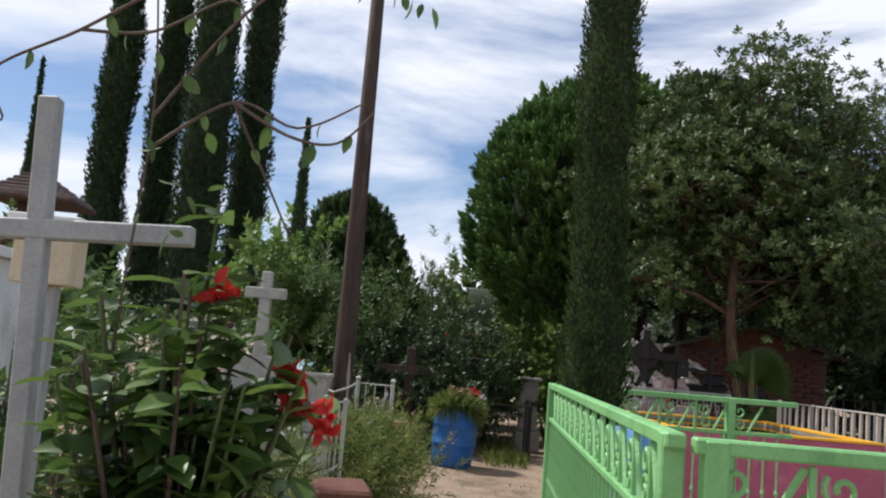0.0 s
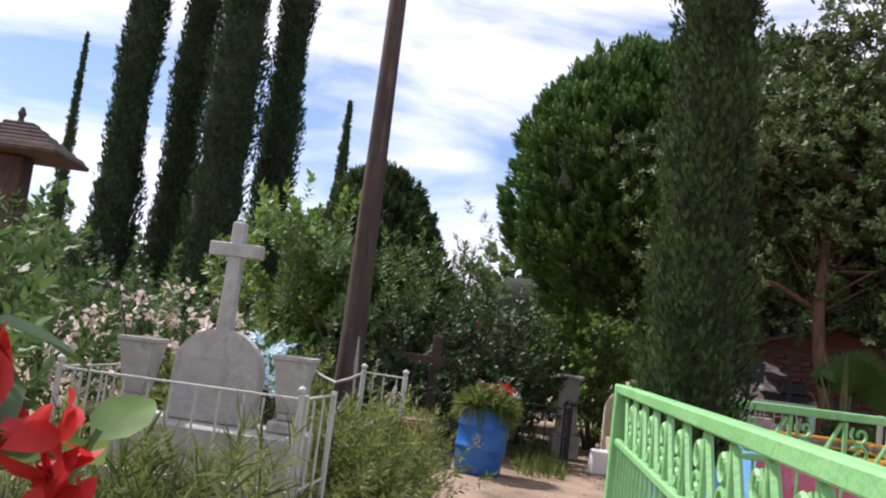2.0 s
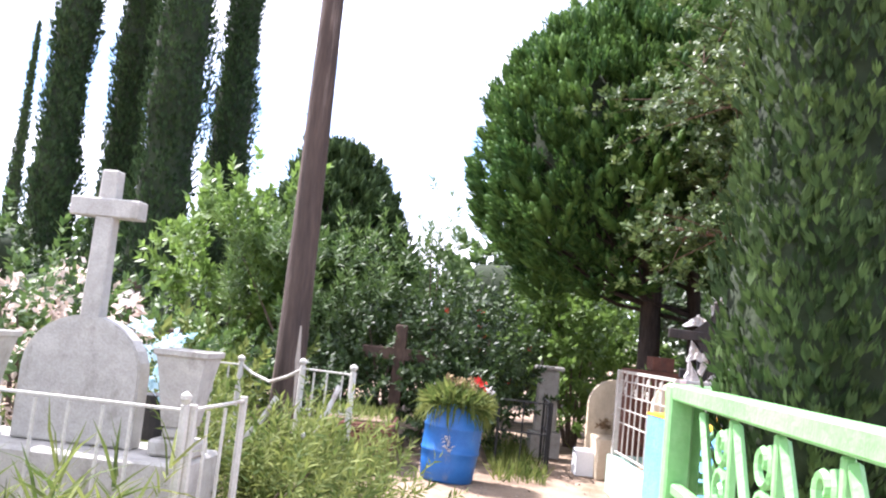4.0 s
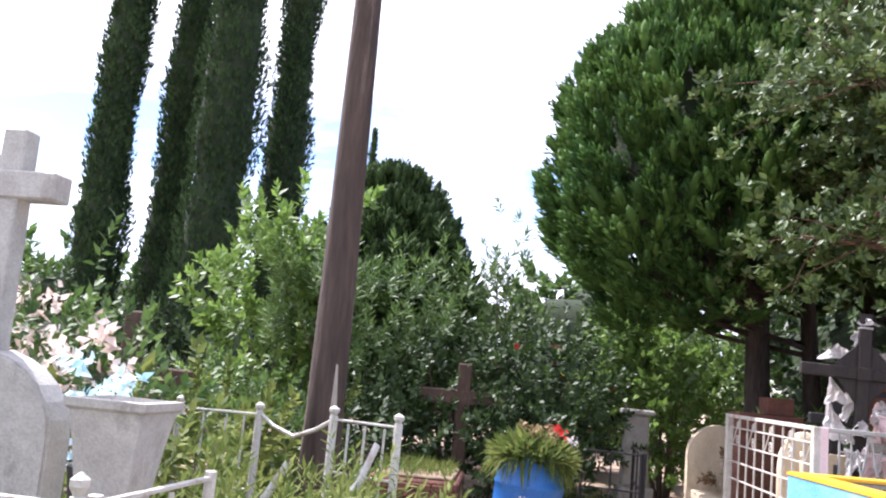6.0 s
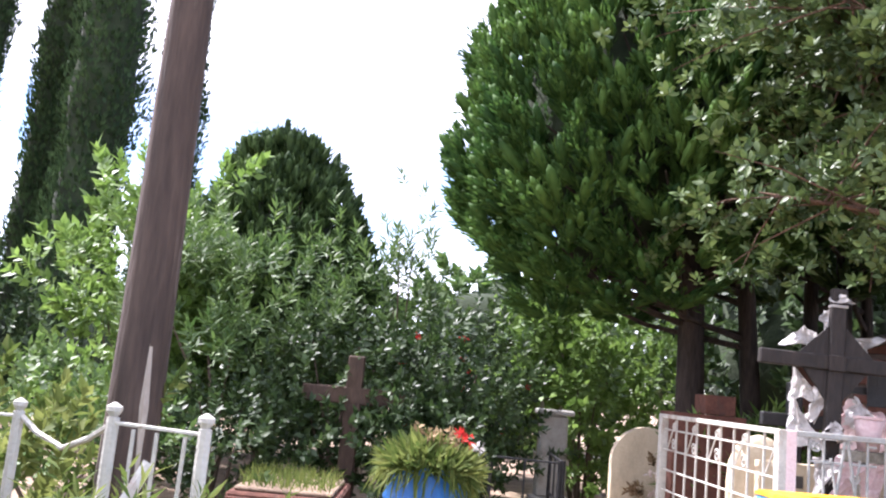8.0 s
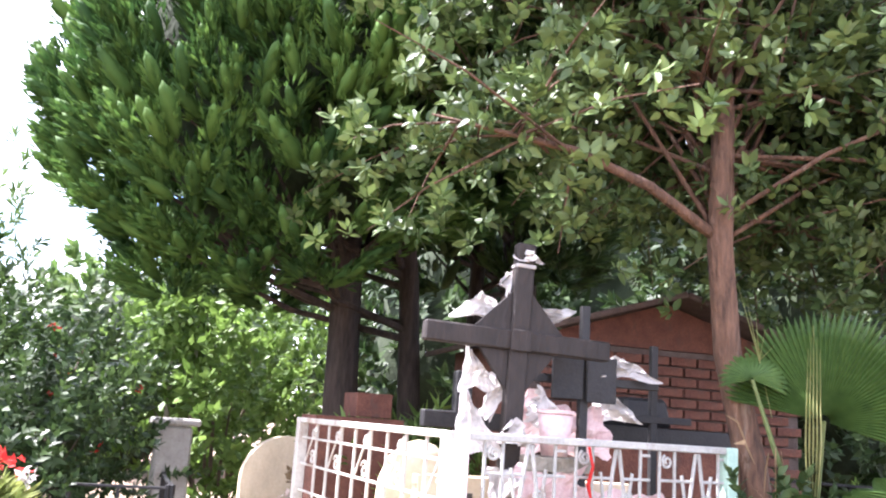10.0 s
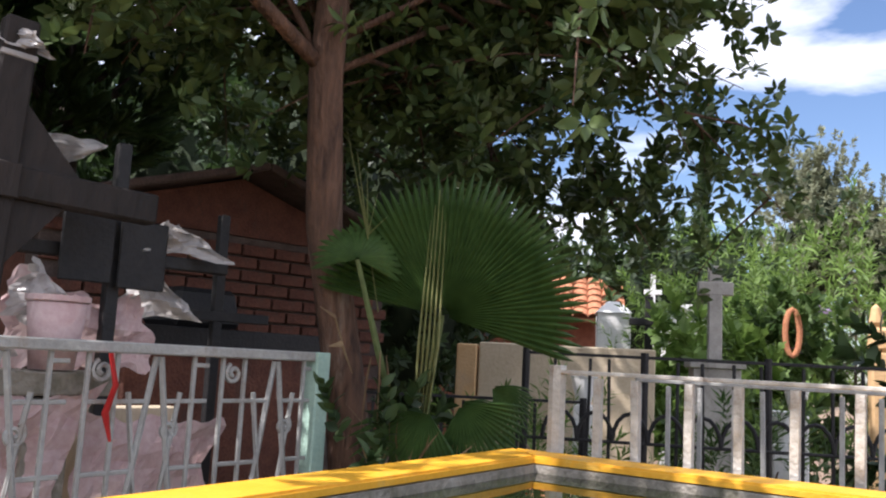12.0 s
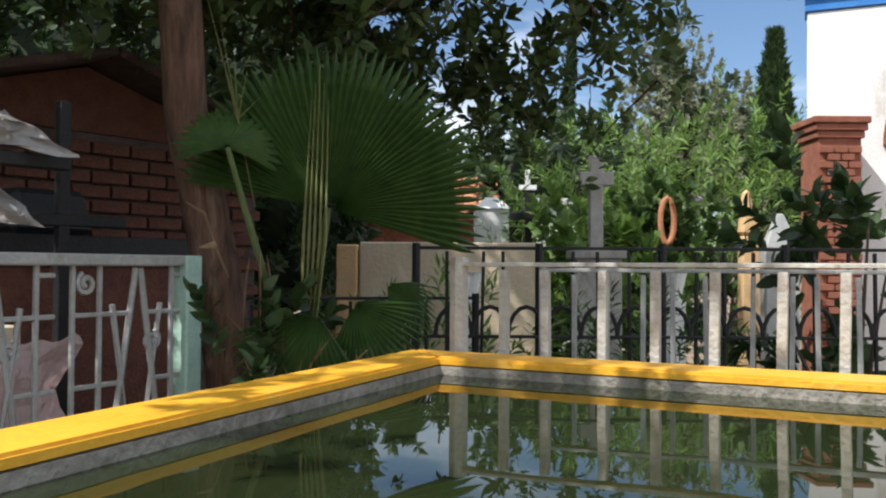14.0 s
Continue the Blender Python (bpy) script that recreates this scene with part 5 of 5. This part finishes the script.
for a in ((2.9, 10.95, 1.4, 0.26, 0.3, -8, 0), (3.13, 10.93, 1.38, 0.24, 0.26, -6, 3), (2.72, 10.64, 1.08, 0.26, 0.36, -8, 5), (3.05, 10.72, 1.0, 0.28, 0.36, 5, 0), (3.3, 10.8, 0.98, 0.3, 0.36, 12, 0)):
    sheet("faded_cloth", *a, M_CLOTH, "faded pink and white cloth wrapped round offerings")
t = thing("pink_pot", "pale pink plastic flower pot", "pot", 2.8, 10.66, 1.28)
part("body", lathe([(0.055, 0), (0.075, 0.17), (0.07, 0.172)], 20), M_CLOTH, t, smooth=True)
part("rim", lathe([(0.076, 0.173), (0.081, 0.176), (0.081, 0.19), (0.07, 0.19)], 20), M_CLOTH, t)
t = thing("pot_stand", "small pale tomb ledge under the offerings", "ledge", 2.8, 10.7, 0, -4)
part("ledge", box(0.3, 0.2, 0.06, (0, 0, 1.216)), M_CONC, t)
part("post", box(0.12, 0.12, 1.212), M_CONC, t)
t = thing("red_ribbon", "bright red ribbon tied to the fence", "ribbon", 2.87, 10.5, 1.13)
part("ribbon", tube([(0, 0, 0.2), (0.015, -0.01, 0.12), (0, 0, 0.05), (0.02, 0, -0.02)], [0.012, 0.016, 0.02, 0.008], 8, flat=0.4), M_RED, t)


# ---- brick shed behind the crosses ----
def bricks(parent, x0, x1, z0, z1, y, dx=0.2, dz=0.068, depth=0.05, material=M_BRICK):
    """A face of laid bricks, each a piece of its own, along the parent's x axis."""
    b = part("brick", box(dx - 0.014, depth, dz - 0.013, bevel=0.004), material, parent)
    first = True
    for r in range(int((z1 - z0) / dz)):
        x = x0 + dx / 2 + (dx / 2 if r % 2 else 0)
        while x < x1 - dx * 0.45:
            m = pose(x, y + random.uniform(-0.003, 0.003), z0 + r * dz, 0, 0, random.uniform(-0.8, 0.8))
            if first:
                b.matrix_basis, first = m, False
            else:
                again(b, m, parent)
            x += dx


# shade under the trees is put into this brick and mortar colour
t = thing("brick_shed", "dark red brick shed under a low gabled roof", "shed", 3.5, 12.25, 0, -8)
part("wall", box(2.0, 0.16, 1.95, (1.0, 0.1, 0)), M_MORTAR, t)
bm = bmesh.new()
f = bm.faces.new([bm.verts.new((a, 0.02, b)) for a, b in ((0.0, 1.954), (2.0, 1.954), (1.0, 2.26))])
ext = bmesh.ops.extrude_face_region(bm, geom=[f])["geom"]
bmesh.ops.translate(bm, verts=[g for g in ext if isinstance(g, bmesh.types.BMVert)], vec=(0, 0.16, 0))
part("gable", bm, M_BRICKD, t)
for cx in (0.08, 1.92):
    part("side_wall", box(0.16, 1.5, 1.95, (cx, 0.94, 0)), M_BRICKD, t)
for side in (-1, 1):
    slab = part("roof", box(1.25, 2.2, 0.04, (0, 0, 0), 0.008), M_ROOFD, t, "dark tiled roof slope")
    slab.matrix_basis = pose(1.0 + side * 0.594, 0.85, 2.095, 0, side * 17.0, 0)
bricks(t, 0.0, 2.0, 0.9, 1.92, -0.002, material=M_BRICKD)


bricks(bed, -0.42, 0.42, 0.0, 0.48, -0.565, material=M_BRICKD)


# ---- fan palm ----
def fan(parent, hub, facing, up, r, start, stop, folds, material, droop=0.15, split=0.62, name="fan_leaf", label=""):
    """A pleated fan of blades joined at the base and free at the tips."""
    f = Vector(facing).normalized()
    u = (Vector(up) - f * Vector(up).dot(f)).normalized()
    s = u.cross(f)
    bm = bmesh.new()
    hubv = Vector(hub)

    def at(a, k, lift):
        d = u * math.cos(a) + s * math.sin(a)
        return hubv + d * (r * k) + f * (lift - droop * r * k * k)

    for i in range(folds):
        a0, a1 = (radians(start + (stop - start) * (i + q) / folds) for q in (0, 1))
        am = (a0 + a1) / 2
        rr = 1.0 - 0.12 * abs(2 * i / folds - 1) ** 2 + random.uniform(-0.04, 0.04)
        tip_drop = random.uniform(0.0, 0.1) * r
        pl = 0.022 * r
        rings = []
        for k in (0.05, 0.35, split):
            rings.append((bm.verts.new(at(a0, k, 0)), bm.verts.new(at(am, k, pl * (0.3 + 2 * k))), bm.verts.new(at(a1, k, 0))))
        k = (split + rr) / 2
        w = (a1 - a0) * 0.36
        rings.append((bm.verts.new(at(am - w, k, -tip_drop * 0.3)), bm.verts.new(at(am, k, pl - tip_drop * 0.3)), bm.verts.new(at(am + w, k, -tip_drop * 0.3))))
        for p, q in zip(rings, rings[1:]):
            bm.faces.new((p[0], p[1], q[1], q[0]))
            bm.faces.new((p[1], p[2], q[2], q[1]))
        tip = bm.verts.new(at(am, rr, -tip_drop))
        bm.faces.new((rings[-1][0], rings[-1][1], tip))
        bm.faces.new((rings[-1][1], rings[-1][2], tip))
    return part(name, bm, material, parent, label)


def palm():
    t = thing("fan_palm", "young fan palm with a large pleated green leaf", "palm", 0, 0)
    base = Vector((3.88, 10.33, 0.95))
    part("trunk", tube([(3.9, 10.35, 0), (3.9, 10.34, 0.5), base], [0.15, 0.14, 0.09], 14), M_BARK, t, "fibrous brown stump")
    hub = Vector((3.853, 10.222, 1.5))
    away = Vector((-0.84, -0.54, 0.05))
    fan(t, hub, away, (-0.1, 0.1, 1), 0.5, -72, 116, 54, M_PALM, droop=0.05, split=0.74)
    part("leaf_stalk", tube([base, (3.87, 10.28, 1.2), hub], [0.016, 0.012, 0.01], 8), M_STEM, t)
    fan(t, (3.63, 10.4, 1.66), (-0.7, -0.7, 0.3), (0, 0, 1), 0.17, -100, 110, 20, M_PALM, droop=0.5)
    part("leaf_stalk", tube([base, (3.72, 10.36, 1.35), (3.63, 10.4, 1.66)], [0.014, 0.011, 0.008], 8), M_STEM, t)
    fan(t, (3.98, 10.1, 1.28), (-0.6, -0.75, 0.5), (0.6, -0.5, -0.7), 0.2, -50, 50, 16, M_PALM, droop=0.5, split=0.45)
    fan(t, (4.02, 10.25, 1.22), (-0.6, -0.6, 0.6), (0.8, -0.1, -0.8), 0.2, -50, 50, 16, M_PALM, droop=0.6, split=0.4)
    fan(t, (3.9, 10.16, 1.22), (-0.85, -0.5, 0.25), (0.3, -0.4, -1), 0.24, -70, 55, 20, M_PALM, droop=0.35, split=0.5)
    fan(t, (3.8, 10.22, 1.2), (-0.8, -0.55, 0.3), (-0.3, 0.3, -1), 0.3, -60, 60, 18, M_PALM, droop=0.4, split=0.45)
    for k in range(9):
        a = radians(-150 + 26 * k)
        d = Vector((math.cos(a), math.sin(a), 0))
        fan(t, base + d * 0.12 + Vector((0, 0, 0.08 + 0.03 * (k % 3))), d + Vector((0, 0, 0.25)), (d.x * 0.7, d.y * 0.7, -1), 0.26 + 0.03 * (k % 4), -38, 38, 12, M_DRYL if k % 4 == 1 else M_PALM, droop=0.5, split=0.4, name="old_leaf", label="drooping old fan leaf")
    for k in range(5):
        o = Vector((0.5, -0.86, 0)) * (k - 2) * 0.012
        top = Vector((3.785, 10.2, 1.9 - 0.05 * abs(k - 2))) + o
        part("young_blade", tube([base + o * 0.3, Vector((3.79, 10.22, 1.4)) + o * 1.3, top], [0.009, 0.015, 0.003], 6, flat=0.3), M_PALMY, t, "folded pale young leaf")
    for x, y, z, ex, ey, ez in ((3.63, 10.42, 1.35, 3.5, 10.42, 1.5), (3.66, 10.42, 1.3, 3.53, 10.4, 1.38), (3.7, 10.38, 1.35, 3.62, 10.33, 1.12), (3.72, 10.36, 1.38, 3.66, 10.3, 1.15), (3.75, 10.36, 1.36, 3.7, 10.28, 1.1)):
        part("dead_blade", tube([(x, y, z), ((x + ex) / 2, (y + ey) / 2, (z + ez) / 2 + 0.05), (ex, ey, ez)], [0.006, 0.014, 0.002], 6, flat=0.3), M_DRYL, t, "dry curled brown blade")
    for k in range(5):
        e = Vector((3.6 + 0.035 * k, 10.46 - 0.02 * k, 2.1 - 0.07 * k))
        part("sword_blade", tube([(3.72, 10.38, 1.5), (3.69, 10.42, 1.75), e], [0.008, 0.014, 0.002], 6, flat=0.25), M_PALMY, t, "stiff yellow-green blade")
    n = 260
    a = rng.uniform(0, 6.283, n)
    p = np.stack([3.9 + 0.14 * np.cos(a), 10.33 + 0.14 * np.sin(a), rng.uniform(0.55, 1.05, n)], 1)
    cloud("fibre", p, np.stack([np.cos(a) * 0.5, np.sin(a) * 0.5, np.ones(n) * 0.6], 1), 0.16, BLADE, M_DRYL, t, "dry leaf bases")


palm()
shrub(3.62, 10.3, 0.5, 0.16, 130, 0.06, LEAF, M_LEAFD, "dark weeds at the foot of the tree", name="weed_clump", low=0.0, base=0.75, stems=5)
shrub(4.2, 10.4, 0.8, 0.25, 220, 0.07, LEAF, M_LEAFD, "dark weeds at the foot of the palm", name="weed_clump", low=0.0, stems=5)

# ---- graves beyond the rail ----
picket_fence("black_fence", (4.95, 10.6), (6.25, 8.35), 1.42, 0.1, 0.13, "black iron grave fence with thin bars", M_BLACK, knob=False, rails=(0.0, 0.75), bar=0.014, post_every=0.52)
t = thing("hoop_row", "row of small black iron hoops on the fence", "fence piece", 4.88, 10.55, 0, -60)
hoop = part("hoop", tube([(0.075 * math.cos(a * math.pi / 8), 0, 1.05 + 0.12 * math.sin(a * math.pi / 8)) for a in range(9)], 0.009, 6), M_BLACK, t)
hoop.matrix_basis = pose(0.15, 0, 0)
for i in range(2, 16):
    again(hoop, pose(0.15 * i, 0, 0))
part("hoop_bar", box(2.45, 0.014, 0.014, (1.2, 0, 1.04)), M_BLACK, t)
picket_fence("low_black_fence", (4.55, 11.3), (5.3, 10.5), 1.2, 0.1, 0.11, "low black iron fence in front of the tan wall", M_BLACK, knob=False, rails=(0.0, 0.8), bar=0.014)
t = thing("tan_wall", "low tan plastered grave wall", "wall", 7.38, 12.2, 0, -60)
part("wall", box(1.35, 0.16, 1.52, (0.33, 0, 0), 0.01), M_TAN, t)
part("end_pier", box(0.16, 0.2, 1.5, (-0.44, 0, 0), 0.01), M_OCHRE, t, "ochre painted pier")
t = thing("niche_tomb", "whitewashed gabled tomb niche", "tomb", 10.8, 13.2, 0, -60)
bm = box(0.38, 0.5, 2.0)
part("body", bm, M_WALLW, t)
part("gable", box(0.42, 0.54, 0.14, (0, 0, 2.004), 0.005, taper=0.35), M_WALLW, t)
t = thing("white_tomb", "whitewashed tomb with a flat cornice", "tomb", 13.1, 13.3, 0, -60)
part("body", box(0.55, 0.6, 2.2), M_WALLW, t)
part("cornice", box(0.7, 0.72, 0.08, (0, 0, 2.204)), M_WALLW, t)
cross(13.6, 14.0, 2.8, 0.26, 0.07, 2.5, M_WALLW, "small white cross on a far tomb", rz=-60, name="white_cross")
cross(9.2, 12.0, 2.06, 0.36, 0.07, 1.78, M_BLACK, "dark iron grave cross", rz=-60, name="iron_cross")
t = thing("white_cross_grave", "pale stone cross on a stepped pedestal", "grave", 8.09, 10.94, 0, -60)
part("pedestal", box(0.34, 0.3, 1.4), M_TERRAZZO, t)
part("pedestal_cap", box(0.4, 0.36, 0.06, (0, 0, 1.404)), M_TERRAZZO, t)
bm = box(0.1, 0.08, 0.72, (0, 0, 1.466), 0.006)
part("upright", bm, M_TERRAZZO, t)
part("arm", box(0.26, 0.086, 0.1, (0, 0, 1.96), 0.006), M_TERRAZZO, t)
t = thing("ochre_gravestone", "ochre painted upright gravestone", "gravestone", 9.22, 10.03, 0, -60)
part("stone", box(0.15, 0.12, 1.6, bevel=0.015), M_OCHRE, t)
part("head", box(0.17, 0.13, 0.2, (0.0, 0, 1.604), 0.03, taper=0.8), M_OCHRE, t)
part("finial", box(0.11, 0.1, 0.18, (-0.02, 0, 1.808), 0.03, taper=0.55), M_OCHRE, t)
t = thing("grey_gravestone", "tall grey gravestone with a pointed top", "gravestone", 9.62, 9.85, 0, -60)
part("stone", box(0.3, 0.14, 1.5, bevel=0.015), M_GREYX, t)
part("point", box(0.3, 0.14, 0.3, (0, 0, 1.504), 0.01, taper=0.2), M_GREYX, t)
t = thing("wreath", "red and green flower wreath on a stand", "wreath", 9.36, 10.74, 1.35, -60)
part("ring", tube([(0.06 * math.cos(a * math.pi / 8), 0, 0.4 + 0.2 * math.sin(a * math.pi / 8)) for a in range(17)], 0.025, 8), M_TILE, t)
part("leg", box(0.02, 0.02, 1.55, (0, 0.02, -1.35)), M_BLACK, t)
for x, y, h in ((7.1, 11.5, 1.3), (7.3, 10.2, 1.15), (8.3, 10.4, 1.3)):
    t = thing("white_vase_post", "small white grave post with a flower pot", "post", x, y, 0, -60, group="white grave posts")
    part("post", box(0.14, 0.14, h - 0.2, bevel=0.01), M_WALLW, t)
    part("pot", lathe([(0.05, h - 0.196), (0.09, h - 0.02), (0.1, h), (0.085, h)], 16), M_WALLW, t)


# ---- chapel with brick pillar ----
def chapel():
    t = thing("chapel", "white chapel with blue band, tiled cornice and brick arch", "chapel", 10.66, 9.75, 0, -83)
    part("wall", box(4.2, 0.3, 3.82, (2.1, 0.25, 0), 0.01), M_WALLW, t, "whitewashed wall")
    part("side_wall", box(0.3, 4, 3.82, (0.15, 2.404, 0), 0.01), M_WALLW, t)
    part("blue_band", box(4.24, 0.34, 0.26, (2.1, 0.25, 3.824), 0.005), M_BLUEP, t, "bright blue painted band")
    part("cornice", box(4.5, 0.6, 0.09, (2.05, 0.25, 4.088), 0.02), M_ROOFD, t, "dark tile cornice")
    n = 17
    for i in range(n):
        a = radians(178 - 100 * i / n)
        b = part("arch_brick", box(0.11, 0.16, 0.15, (0, 0, 0.95), 0.006), M_BRICK, t)
        b.matrix_basis = pose(1.75, 0.05, 2.5, 0, math.degrees(math.pi / 2 - a), 0)


chapel()
t = thing("brick_pillar", "square red brick pillar with a moulded cap", "pillar", 9.97, 9.63, 0, -60)
part("core", box(0.38, 0.38, 2.5, (0.29, 0.29, 0)), M_BRICK, t)
bricks(t, 0.1, 0.48, 0.6, 2.5, 0.09, dx=0.126)
for i, (w, z) in enumerate(((0.43, 2.5), (0.47, 2.565), (0.51, 2.63))):
    part("cap_course", box(w, w, 0.06, (0.29, 0.29, z), 0.008), M_BRICK, t)

# blue bouquet by the headstone
t = thing("blue_bouquet", "pale blue cloth flowers in a dark pot", "flowers", -1.14, 7.1, 0.883)
part("pot", lathe([(0.06, 0), (0.09, 0.2), (0.095, 0.21), (0.08, 0.21)], 16), M_BLACK, t)
for i in range(10):
    c = np.array((random.uniform(-0.1, 0.1), random.uniform(-0.08, 0.04), 0.22 + 0.034 * i))
    p = c + rng.normal(0, 0.02, (22, 3))
    cloud("flower", p, rng.normal(0, 1, p.shape), 0.05, OVAL, M_CYANF, t)


# flowers and pots inside the fenced grave
for x, y, m, pot, lab in ((1.35, 3.2, M_RED, M_TILE, "red flowers in a clay pot inside the grave fence"), (1.62, 2.9, M_RED, M_WALLW, "red flowers in a white pot inside the grave fence"), (1.25, 3.5, M_CREAM, M_TILE, "pale pink flowers in a clay pot inside the grave fence"), (1.75, 3.6, M_CREAM, M_WALLW, "pale flowers in a white pot inside the grave fence")):
    t = thing("flower_pot", lab, "flowers", x, y, 0.53)
    part("pot", lathe([(0.06, 0), (0.085, 0.17), (0.095, 0.175), (0.095, 0.2), (0.08, 0.2)], 16), pot, t)
    n = 60
    p = rng.normal(0, (0.07, 0.07, 0.07), (n, 3)) + (0, 0, 0.34)
    cloud("greenery", p, rng.normal(0, 0.6, p.shape) + (0, 0, 0.6), 0.1, LEAF, M_LEAFM, t)
    for k in range(7):
        c = np.array((random.uniform(-0.1, 0.1), random.uniform(-0.1, 0.1), random.uniform(0.36, 0.52)))
        p = c + rng.normal(0, 0.012, (14, 3))
        cloud("blossom", p, rng.normal(0, 1, p.shape), 0.04, OVAL, m, t)
